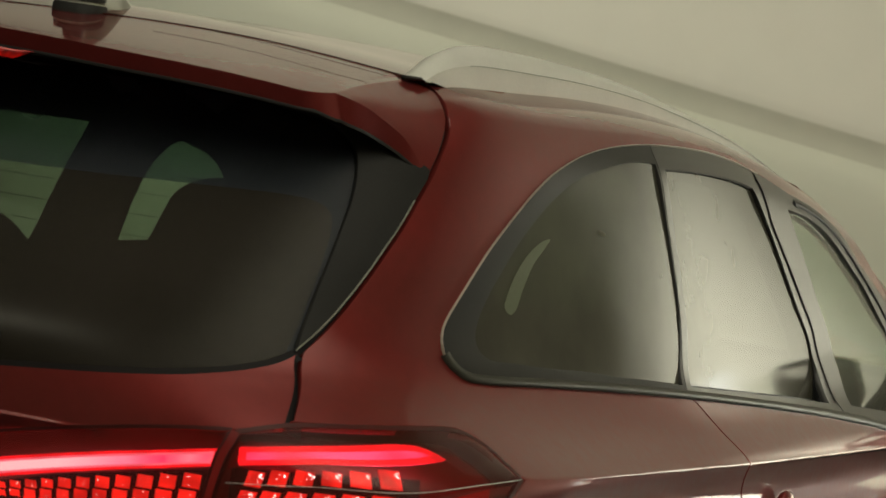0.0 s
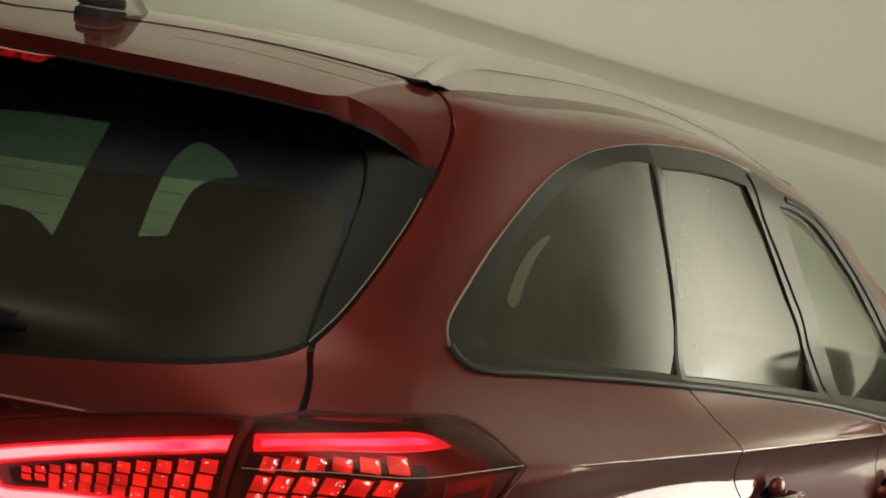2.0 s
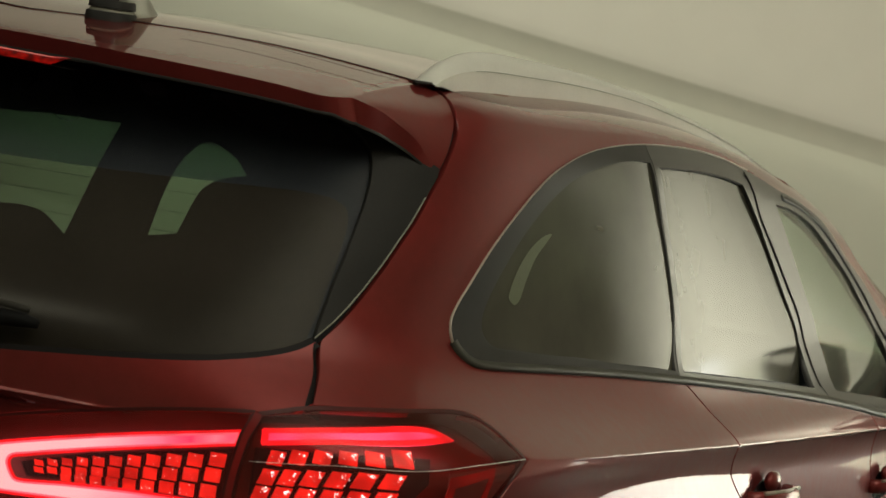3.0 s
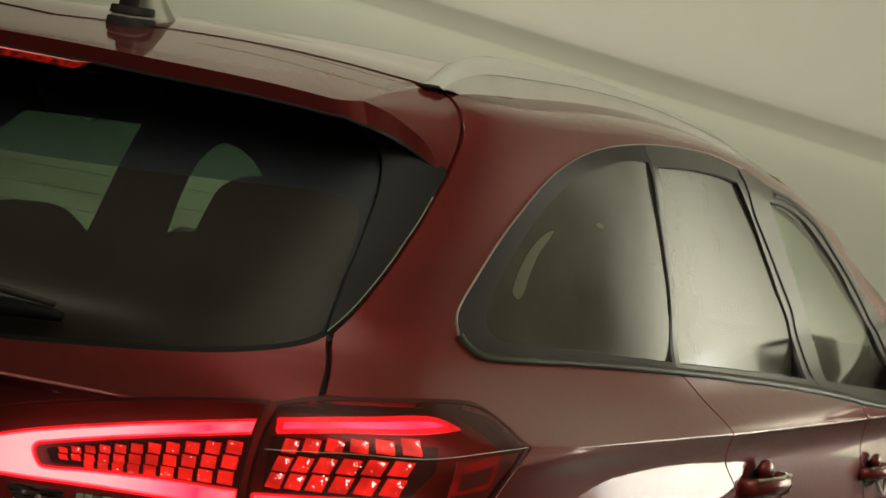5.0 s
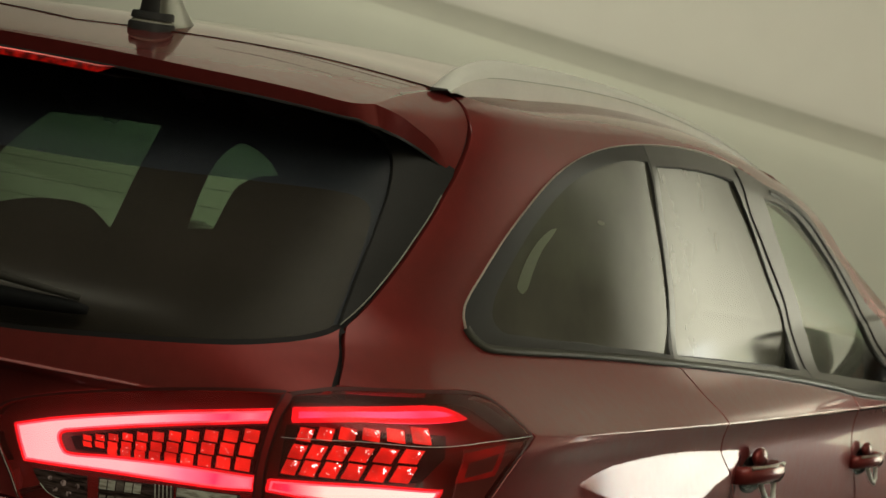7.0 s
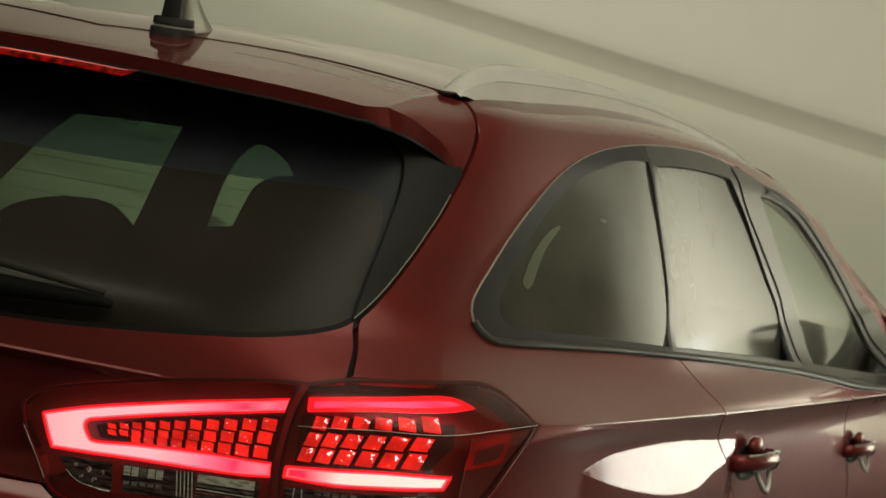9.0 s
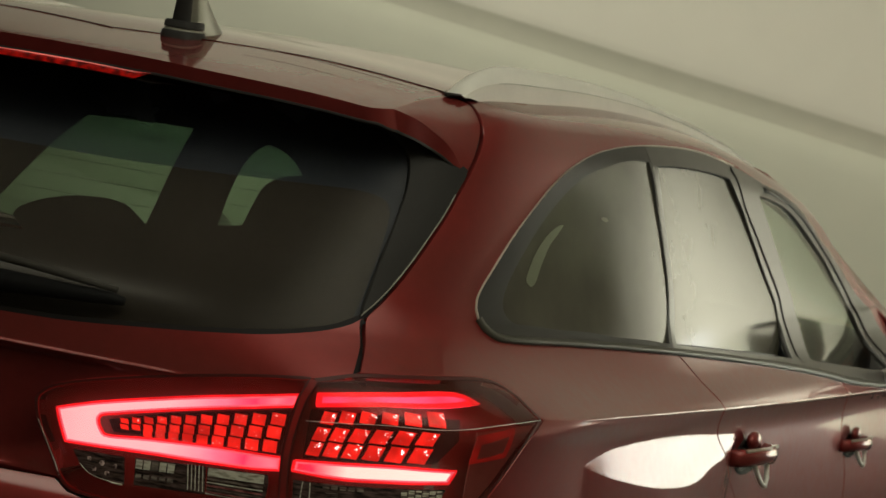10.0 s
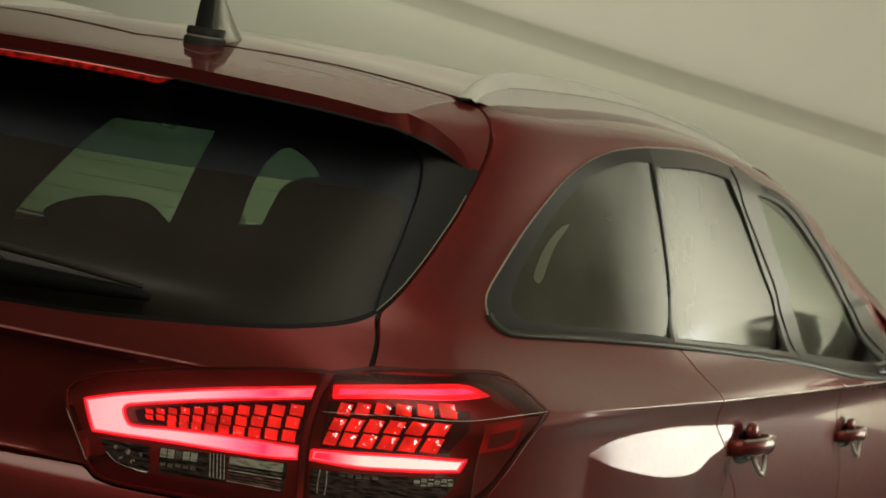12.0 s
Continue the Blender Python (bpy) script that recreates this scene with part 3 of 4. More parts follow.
SMALL_LENS = [(.1277, .790, 1), (.152, .792), (.1743, .7934, 1), (.178, .750, 1), (.1625, .751), (.1456, .758), (.135, .772)]


def ledge_lines():
    a = np.linspace(.56, 1.24, 120)
    return [list(zip(a, c + d)) for c in (ledge_top(a), ledge_low(a)) for d in (-.004, -.001, .001, .004)]


def frame_lines():
    a = np.linspace(.54, 1.75, 170)
    return [[(k, 1.400 + d) for k in a] for d in (-.006, -.003, -.0012, 0, .0012, .003, .006)]


def shift(pts, d):
    return [(p[0] + d, *p[1:]) for p in pts]


def mirror_full(half):
    """A closed outline from its right half, which runs from the top to the middle line below."""
    return half[:-1] + [half[-1]] + [(-p[0], *p[1:]) for p in half[-2::-1]]


def crease_lines(a0, a1, n=160):
    a = np.linspace(a0, a1, n)
    c = crease_height(shell(a, .93)[:, 1])
    return [list(zip(a, c + d)) for d in (-.030, -.016, -.008, -.005, -.0025, 0, .0025, .005, .008, .016, .03)]


car = thing("estate_car", "dark red estate car with lit tail lamps on a studio floor", "car")
G = .0026


def onward(pts, d):
    """The window line of the far side, whose front pillar stands further forward."""
    return [(p[0] + d * float(ramp(p[0], 1.6, 2.0)), *p[1:]) for p in pts]


for flip in (1, -1):
    far = 0 if flip > 0 else .34
    # -- body side: quarter panel, roof frame and pillars in one pressing
    arch = [(flank(1.03 + .365 * math.cos(k)), .33 + .365 * math.sin(k)) for k in np.linspace(math.pi, 0, 17)]
    loop = smooth_loop(shift(SEAM, G), False)[:-1] + smooth_loop([(p[0] + .003, p[1] + .004, *p[2:]) for p in [(.360, .983, 1)] + LAMP_OUTER[2:9]], False)[:-1]
    loop += smooth_loop([(p[0] + .005, *p[1:]) for p in LAMP_OUTER[8:14]], False)[:-1] + [(.44, .735), (.50, .705), (flank(.66), .60)]
    loop += [(a, h) for a, h in arch if h < .62 and a < flank(1.03)][-1:] + arch[3:] + [(arch[-1][0], .26), (1.325 - G, .26)]
    loop += smooth_loop(shift(DOOR_SEAM, -G), False)[::-1][1:]
    loop += smooth_loop(DLO_LOW[5:] + onward(DLO_TOP, far), False) + onward([(2.50, .90), (2.36, 1.06), (2.24, 1.18), (2.13, 1.29), (2.04, 1.37), (1.95, 1.42), (1.85, 1.446)], far)
    loop += [(a, 1.446) for a in np.linspace(1.82, .51, 40)]
    part("body_side", region(shell, loop, rim=.014, step=(.012, .009), lines=crease_lines(.4, 1.1) + ledge_lines() + frame_lines(), flip=flip), PAINT, car, "dark red painted quarter panel and roof frame")
    # -- doors
    loop = smooth_loop(shift(DOOR_SEAM, G), False) + [(1.955 - G, .26)] + smooth_loop(shift(FRONT_SEAM, -G), False)[::-1][1:]
    belt = [p for p in smooth_loop(onward(DLO_LOW, far), False)]
    loop += [(a, h - .001) for a, h in belt if 1.03 < a < 1.79]
    door = part("rear_door", region(shell, loop, rim=.014, lines=crease_lines(1.03, 1.9) + ledge_lines(), flip=flip), PAINT, car, "dark red rear door with handle")
    loop = smooth_loop(shift(FRONT_SEAM, G), False) + [(2.72, .26), (2.72, .60), (2.70, .84)] + [(a, h - .001) for a, h in belt if a > 1.82]
    fdoor = part("front_door", region(shell, loop, rim=.014, lines=crease_lines(1.83, 2.7), flip=flip), PAINT, car, "dark red front door with handle")
    # -- seals seen in the gaps
    part("seal", strip(shell, smooth_loop(SEAM, False), .022, -.012, flip), GAP, car)
    part("seal", strip(shell, smooth_loop(DOOR_SEAM, False), .05, -.012, flip), GAP, car)
    part("seal", strip(shell, smooth_loop(FRONT_SEAM, False), .05, -.012, flip), GAP, car)
    # -- side windows
    top, low = smooth_loop(onward(DLO_TOP, far), False), smooth_loop(onward(DLO_LOW, far), False)
    post, pil = smooth_loop(POST, False), smooth_loop(PILLAR_LINE, False)
    if flip > 0:
        dg, fg = DOOR_GLASS, FRONT_GLASS
    else:   # the far side, seen through the cabin
        pil = smooth_loop([(2.44, 1.24), (2.52, 1.14), (2.56, 1.05), (2.58, .88)], False)
        dg = [(1.10, 1.03, 1), (1.10, 1.30), (1.40, 1.345), (1.90, 1.33), (2.20, 1.30), (2.36, 1.23), (2.45, 1.13), (2.50, .93, 1), (1.90, .945), (1.50, .975)]
        fg = [(2.60, .95, 1), (2.595, 1.0), (2.62, .99), (2.64, .93, 1)]
    loop = [(a - .002, h) for a, h in post] + [(a, h + .0015) for a, h in low if a < 1.01] + [(a, h - .0015) for a, h in top if a < .975]
    cw = part("cargo_window", region(shell, loop, [smooth_loop(CARGO_GLASS)], lift=.003, rim=.008, step=(.01, .01), flip=flip), FRAME, car, "dark rubber window frame")
    part("pane", region(pane_skin, smooth_loop(CARGO_GLASS), lift=.0012, rim=0, step=(.014, .014), flip=flip, inward=flip < 0), SIDEGLASS, cw, "greenish tinted side glass")
    part("belt_guide", region(pane_skin, smooth_loop([(.586, 1.140), (.587, 1.154), (.598, 1.188), (.618, 1.216), (.645, 1.235), (.661, 1.238), (.652, 1.227), (.629, 1.202), (.614, 1.168), (.605, 1.137), (.597, 1.130)]), lift=.0022, rim=0, flip=flip), PALESTREAK, cw, "pale strip drawn for a greenish highlight on the glass")
    part("clip", region(pane_skin, [(.792 + .012 * math.cos(t), 1.251 + .004 * math.sin(t) - .12 * .012 * math.cos(t)) for t in np.linspace(0, 2 * math.pi, 13)[:-1]], lift=.0022, rim=0, flip=flip), GLASSDOT, cw, "small pale dot drawn for a reflection in the glass")
    part("chrome_edge", strip(shell, [(a, h) for a, h in low if a < .56] + [(a, h) for a, h in top if a < 1.45], .0012, .0034, flip, .005), EDGEPALE, cw, "thin pale strip drawn for the highlight on the body flange")
    loop = [(a + .003, h) for a, h in post] + [(a, h + .0015) for a, h in low if 1.03 < a < pil[-1][0]][::-1] + pil[::-1] + [(a, h - .0015) for a, h in top if .985 < a < pil[0][0]][::-1]
    dw = part("door_window", region(shell, loop, [smooth_loop(dg)], lift=.002, rim=.011, step=(.012, .012), flip=flip), DOORFRAME, door, "black door window frame")
    part("pane", region(pane_skin, smooth_loop(dg), lift=-.0015, rim=0, step=(.022, .022), flip=flip, inward=flip < 0), SIDEGLASS if flip > 0 else GREENGLASS, dw, "greenish tinted side glass")
    part("glass_seal", strip(pane_skin, smooth_loop(dg) + smooth_loop(dg)[:1], .0050, .0012, flip), RUBBER, dw)
    part("post", strip(shell, post, .0028, .003, flip, .01), RUBBER, dw)
    part("pillar_trim", strip(shell, [(a - .006, h) for a, h in pil[3:-2]], .008, .004, flip, .01), RUBBER, dw)
    loop = [(a + .003, h) for a, h in pil] + [(a, h + .0015) for a, h in low if a > pil[-1][0] + .01][::-1] + [(a, h - .0015) for a, h in top if a > pil[0][0] + .01][::-1]
    fw = part("door_window", region(shell, loop, [smooth_loop(fg)], lift=.002, rim=.011, step=(.012, .012), flip=flip), DOORFRAME, fdoor, "black door window frame")
    part("pane", region(pane_skin, smooth_loop(fg), lift=-.0015, rim=0, step=(.014, .014), flip=flip, inward=flip < 0), FRONTGLASS if flip > 0 else PALEGREEN, fw, "greenish tinted side glass")
    if flip > 0:
        part("frame_arc", strip(shell, smooth_loop([(1.62, 1.353), (1.70, 1.354), (1.80, 1.346), (1.89, 1.323), (1.985, 1.273), (2.07, 1.205), (2.135, 1.12), (2.185, 1.03), (2.21, .94)], False), .011, .0045, flip, .006), RUBBER, fw, "black rubber edge over the front window")
    part("belt_moulding", strip(shell, [(a, h + .004) for a, h in low], .010, .006, flip, .008), BELT, car, "dark belt moulding under the windows")
    # -- cabin lining
    if flip > 0:
        holes = [smooth_loop(CARGO_GLASS), smooth_loop(dg), smooth_loop([(1.56 + (p[0] - 1.56) * 1.22, .95 + (p[1] - .95) * 1.10, *p[2:]) for p in fg])]
    else:
        holes = [smooth_loop([(1.06, 1.02, 1), (1.06, 1.32), (1.40, 1.355), (1.90, 1.34), (2.16, 1.31), (2.30, 1.24), (2.38, 1.14), (2.44, .93, 1), (1.90, .945), (1.50, .965)])]
    part("cabin_lining", region(shell, [(.43, 1.43), (.41, 1.2), (.41, 1.08), (.40, .70), (1.2, .45), (2.5 + far, .45), *onward([(2.50, .88), (2.36, 1.04), (2.24, 1.16), (2.13, 1.27), (2.04, 1.35), (1.9, 1.42)], far), (1.0, 1.43)], holes,
                                  lift=-.035, rim=.004, step=(.05, .05), flip=flip), LINING, car, "dark cabin lining")

# -- tailgate
half = [(.389, 1.066, 1), (.380, 1.027), (.3565, .980, 1), (.327, .9695, 1)] + LAMP_INNER[7::-1] + LAMP_INNER[:16:-1]
edge = smooth_loop(half, False) + [(.118, .7425), (.10, .741), (0, .737)]
glass_low = smooth_loop([(p[0], p[1] - .004, *p[2:]) for p in GLASS_SIDE[13:]], False)[::-1]
right = glass_low + edge
loop = right + [(-a, h) for a, h in right[::-1][1:-1]]
tailgate = part("tailgate", region(shell, loop, rim=.012, step=(.012, .008), lines=[[(a, .9385 + d) for a in np.linspace(-.24, .24, 360)] for d in (-.018, -.010, -.006, -.0035, -.002, -.001, 0, .001, .002, .0035, .006, .010)]), PAINT, car, "dark red tailgate with a sharp crease")
rear_glass = mirror_full(GLASS_SIDE)
part("rear_window", region(shell, smooth_loop(rear_glass), lift=-.004, rim=0, step=(.014, .012)), PRIVACY, tailgate, "dark privacy glass rear window")
FRIT = [(.386, 1.285), (.397, 1.274), (.401, 1.256), (.399, 1.21), (.397, 1.158), (.393, 1.105), (.380, 1.063), (.357, 1.049), (.315, 1.033), (.265, 1.021), (.191, 1.008), (.110, .996), (0, .989)]
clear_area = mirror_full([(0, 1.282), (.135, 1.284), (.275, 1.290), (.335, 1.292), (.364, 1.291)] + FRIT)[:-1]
part("shade_band", region(shell, smooth_loop(rear_glass), [smooth_loop(clear_area)], lift=-.010, rim=0, step=(.014, .012)), SHADE, tailgate, "darker printed band round the rear window")
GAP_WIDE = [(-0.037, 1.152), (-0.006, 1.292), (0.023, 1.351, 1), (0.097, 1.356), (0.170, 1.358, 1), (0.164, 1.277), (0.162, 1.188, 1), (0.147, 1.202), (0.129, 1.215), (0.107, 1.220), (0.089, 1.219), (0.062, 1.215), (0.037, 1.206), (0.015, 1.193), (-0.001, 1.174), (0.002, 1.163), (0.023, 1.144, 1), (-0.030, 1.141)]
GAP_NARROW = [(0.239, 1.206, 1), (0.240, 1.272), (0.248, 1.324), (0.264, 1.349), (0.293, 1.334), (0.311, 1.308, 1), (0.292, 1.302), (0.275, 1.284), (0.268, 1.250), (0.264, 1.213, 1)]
part("window_screen", region(shell, smooth_loop([(p[0], p[1] + .014 * float(ramp(p[1], 1.30, 1.40)), *p[2:]) for p in rear_glass]), [smooth_loop(GAP_WIDE), smooth_loop(GAP_NARROW)], lift=-.018, rim=.002, step=(.02, .016)), CABINDARK, tailgate, "added sheet standing in for the dark cabin, with window gaps")
part("inner_film", region(shell, smooth_loop(clear_area), lift=-.009, rim=0, step=(.014, .012)), HAZEFILM, tailgate, "added film that paints haze over the clear rear window")
for h in np.arange(1.035, 1.37, .029):
    reach = float(np.interp(h, [1.03, 1.06, 1.10, 1.28, 1.34, 1.37], [.24, .33, .375, .375, .36, .33]))
    part("heater_wire", strip(shell, [(a, h + .004 * (1 - (a / .4) ** 2)) for a in np.linspace(-reach, reach, 60)], .0007, -.0115), WIRE, tailgate)
for flip in (1, -1):
    part("window_border", region(shell, smooth_loop([(.372, 1.2905), (.386, 1.285), (.397, 1.274), (.401, 1.256), (.399, 1.21), (.397, 1.158), (.393, 1.105), (.389, 1.078, 1)], False) + smooth_loop(GLASS_SIDE[2:14], False)[::-1], lift=-.013, rim=0, step=(.014, .012), flip=flip), GAP, tailgate, "black printed window border")
part("window_seal", strip(shell, [(-a, h) for a, h in glass_low[:0:-1]] + glass_low, .015, -.0005), GAP, tailgate)
for flip in (1, -1):
    loop = smooth_loop(shift(SEAM[5:14], -.0028), False)[:-1] + smooth_loop(GLASS_SIDE[1:14], False)[::-1] + smooth_loop(TRIM_TOP, False)[1:]
    trim = part("pillar_trim", region(shell, loop, lift=.002, rim=.03, step=(.010, .010), flip=flip), BLACK, tailgate, "satin black trim beside the rear window")
    part("edge_strip", strip(shell, smooth_loop(shift(SEAM[6:14], -.0036), False), .0016, .004, flip, .004), RAILSHADE, trim, "thin bright edge")

# -- spoiler: top, corner and lip
ROOF_SEAM = [(0, .424, 1.4500), (.107, .457, 1.4520), (.202, .490, 1.452), (.307, .526, 1.450), (.388, .543, 1.445), (.475, .552, 1.437), (.535, .558, 1.431), (.572, .565, 1.427)]
LIP = [(0, .210, 1.4215), (.174, .213, 1.419), (.278, .220, 1.415), (.379, .235, 1.411), (.474, .260, 1.405), (.530, .276, 1.3995), (.558, .286, 1.3980), (.578, .316, 1.4005)]


def line3(pts, n):
    t = np.linspace(0, 1, len(pts))
    return np.stack([spline(*[(a, p[k]) for a, p in zip(t, pts)])(np.linspace(0, 1, n)) for k in range(3)], 1)


CORNER = [(.488, 1.428), (.489, 1.408), (.489, 1.388), (.483, 1.352), (.475, 1.322)]


def seam_curve(n):
    """The rear edge of the roof skin, where the spoiler joins it."""
    p = line3(ROOF_SEAM, n)
    p[:, 2] += (roof(p[:, 0], p[:, 1])[:, 2] - .0006 - p[:, 2]) * (1 - ramp(np.linspace(0, 1, n), .88, 1))
    return p


corner_seam = [tuple(shell(a - .0028, h)) for a, h in CORNER]
corner_lead = [tuple(shell(a - .026 * k, h)) for (a, h), k in zip(CORNER, (1, 1, 1, .7, .1))]
corner_lip = [(.596, .330, 1.3945), (.6056, .3678, 1.3854), (.6163, .409, 1.3699), (.6303, .4544, 1.3478), tuple(shell(.4705, 1.322))]
corner_low = [(.5935, .336, 1.3625), (.6034, .371, 1.3551), (.611, .4086, 1.3452), (.6252, .450, 1.3300), tuple(shell(.470, 1.3205))]
for flip in (1, -1):
    front = np.concatenate([seam_curve(60) - (0, .002, 0), line3([ROOF_SEAM[-1]] + corner_seam, 30)[1:]])
    back = np.concatenate([line3(LIP, 60), line3([LIP[-1]] + corner_lip, 30)[1:]])
    edge = line3(ROOF_SEAM, 60)
    lead = np.concatenate([roof(edge[:, 0], edge[:, 1] - .09), line3([tuple(roof(ROOF_SEAM[-1][0], ROOF_SEAM[-1][1] - .09))] + corner_lead, 30)[1:]])
    hold = back * .66 + lead * .34 + np.stack([.006 * np.concatenate([np.zeros(60), np.sin(np.linspace(0, math.pi, 29))]), np.zeros(89), np.full(89, .003)], 1)
    hold[-6:] = (back * .66 + lead * .34)[-6:]
    drop = np.full(60, .023) + .011 * ramp(np.linspace(0, 1, 60), .86, 1)
    low = np.concatenate([line3(LIP, 60) + np.stack([.008 * ramp(np.linspace(0, 1, 60), .86, 1), .25 * drop, -drop], 1), line3([(.586, .325, 1.3665)] + corner_low, 30)[1:]])
    flat = np.concatenate([np.zeros(60), ramp(np.arange(29), 4, 19)])[:, None]
    lead = lead * (1 - flat) + (front * .67 + back * .33) * flat
    hold = hold * (1 - flat) + (front * .33 + back * .67) * flat
    rows = [front * (1 - v) ** 3 + lead * 3 * v * (1 - v) ** 2 + hold * 3 * v * v * (1 - v) + back * v ** 3 for v in np.linspace(0, 1, 16)]
    spoiler = part("spoiler", loft(rows, flip), PAINT, tailgate, "dark red roof spoiler")
    drop = np.append(drop, np.full(29, .02))
    under = low + np.stack([0 * drop, .12 * np.cos(np.linspace(0, 1.5, 89)), 0 * drop - .008], 1)
    part("lip", loft([back, back * .98 + low * .02, back * .5 + low * .5 - (0, .001, 0), low * .98 + back * .02, low], flip), PAINT, spoiler, "dark red lip face")
    part("underside", loft([low, under], flip), BLACK, spoiler, "black underside")
    part("lip_edge", loft([low + (0, -.001, .0012), low + (0, -.0018, -.0012), low + (0, -.001, -.0032)], flip), LIPEDGE, spoiler, "fine dark grey edge")
part("groove", strip(roof, smooth_loop([(.235, .458), (.331, .474), (.432, .474), (.507, .475), (.575, .486)], False), .0042, .0075, 1, 0, 1.0), SEAMDARK, spoiler, "fine dark line")
x = np.linspace(-.188, .188, 80)
pinch = np.clip((.188 - np.abs(x)) / .030, .02, 1)
part("brake_lamp", loft([np.stack([x, .2135 + .09 * x * x + dy, 1.3985 - .10 * x * x + dz * pinch], 1) for dy, dz in ((.004, -.001), (.0005, -.003), (-.0025, -.0125), (-.001, -.0140))]), BRAKE, spoiler, "dim red high brake lamp")
part("brake_lamp_edge", loft([np.stack([x, .2130 + .09 * x * x + dy, 1.3985 - .10 * x * x + dz * pinch], 1) for dy, dz in ((-.0012, -.0022), (-.0022, -.0040))]), BRAKELINE, spoiler, "fine bright upper edge of the lamp")
part("brake_lamp_shield", loft([np.stack([x, .2110 + .09 * x * x + dy, 1.3832 - .10 * x * x + 0 * x], 1) for dy in (-.0015, .09) for x in [np.linspace(-.195, .195, 40)]]), BLACK, spoiler, "added black plate keeping lamp light off the glass")

# -- roof
loop = [(x, y + .0035) for x, y, z in line3(ROOF_SEAM, 24)]
loop = [(-x, y) for x, y in loop[::-1]][:-1] + loop + [(.566, y) for y in np.linspace(.7, 2.25, 20)] + [(x, 2.30 + .16 * (1 - (x / .566) ** 2)) for x in np.linspace(.55, -.55, 20)] + [(-.566, y) for y in np.linspace(2.25, .7, 20)]
roof_panel = part("roof_panel", region(roof, loop, rim=.012, step=(.03, .03), wide=1.0), PAINT, car, "dark red roof panel")
part("headliner", region(roof, [(-.53, .48), (.53, .48), (.55, 2.2), (-.55, 2.2)], lift=-.04, rim=0, step=(.1, .1), wide=1.0), LINING, car, "dark headliner")
part("roof_seal", loft([line3(ROOF_SEAM, 40) + (0, dy, -.006) for dy in (-.012, .014)]), GAP, car)
part("roof_seal", loft([line3(ROOF_SEAM, 40) + (0, dy, -.006) for dy in (-.012, .014)], -1), GAP, car)

for flip in (1, -1):
    joint = seam_curve(60)
    part("seam_line", loft([joint + (0, -.0012, .0012), np.stack([joint[:, 0], joint[:, 1] + .0044, roof(joint[:, 0], joint[:, 1] + .0044)[:, 2] + .0012], 1)], flip), SEAMDARK, car, "dark joint between roof and spoiler")

# -- roof rails
for flip in (1, -1):
    y = np.linspace(.572, 2.28, 80)
    s = (y - y[0]) / (y[-1] - y[0])
    hgt = spline((.572, .004), (.60, .018), (.65, .036), (.72, .049), (.80, .055), (.95, .054), (1.1, .049), (1.3, .042), (1.5, .033), (1.7, .024), (2.0, .019), (2.28, .006))(y)
    hgt = hgt if flip > 0 else hgt * .75
    base = roof(np.full_like(y, .576), y) - (0, 0, .003)
    prof = [(-.016, 0), (-.017, .55), (-.012, .88), (-.003, 1.0), (.006, .97), (.0165, .72), (.0195, .50), (.0200, .10)]
    rows = [base + np.stack([np.full_like(y, dx), 0 * y, k * hgt], 1) for dx, k in prof]
    rail = part("roof_rail", loft(rows[:7], flip), SILVER, car, "satin silver roof rail")
    part("rail_base", loft([rows[6], rows[7], base + np.stack([0 * y + .0203, 0 * y, -.012 * ramp(y, .58, .68)], 1)], flip), RAILBASE, rail, "duller grey base of the rail")
    k = np.linspace(0, .78, 14)
    part("rail_foot", tube([(flip * (.574 + .020 * t), .545 + .058 * t, float(roof(.574 + .020 * t, .545 + .058 * t)[2]) + .0015) for t in k], lambda t: (.013 * min(1, .35 + 3 * t) * (1 - .75 * t), .0034 * (1 - .6 * t)), 16), BLACK, rail, "black rail foot")
    part("rail_groove", loft([rows[6][7:] + (.0008, 0, .0006), rows[6][7:] + (.0012, 0, -.0004)], flip), RAILSHADE, rail, "fine dark groove along the rail")
    part("gutter_line", loft([(base + np.stack([0 * y + dx, 0 * y, dz - .006 * (1 - ramp(y, .60, .85))], 1))[5:] for dx, dz in ((.014, -.0022), (.0325, -.0068))], flip), SEAMSHADE, car)

# -- aerial
AX, AY, AZ = .112, .512, 1.452
bm = bmesh.new()
rings = []
for k in range(13):
    s = k / 12
    back, fwd, wid = AY - .062 + .010 * s, AY + .165 - .201 * s ** .72, .021 * (1 - s) ** .4 + .005
    ring = []
    for t in np.linspace(0, 2 * math.pi, 28, endpoint=False):
        sn, cs = math.sin(t), math.cos(t)
        side = math.copysign(abs(cs) ** (.35 if sn < 0 else 1), cs) * (1 - .35 * max(0, sn) ** 2)
        ring.append(bm.verts.new((AX + wid * side, (back + fwd) / 2 + (fwd - back) / 2 * math.copysign(abs(sn) ** (.6 if sn < 0 else 1), sn), AZ - .006 + .124 * s)))
    rings.append(ring)
for a, b in zip(rings, rings[1:]):
    for k in range(28):
        bm.faces.new((a[k], a[(k + 1) % 28], b[(k + 1) % 28], b[k]))
bm.faces.new(rings[-1])
for f in bm.faces:
    f.smooth = True
bm.normal_update()
for f in bm.faces:
    f.material_index = int(abs(f.normal.x) > .5 and f.normal.y > -.6)
fin = part("aerial", bm, FIN, car, "black shark fin aerial, pale wall sheen painted on its sides")
fin.data.materials.append(FINSIDE)
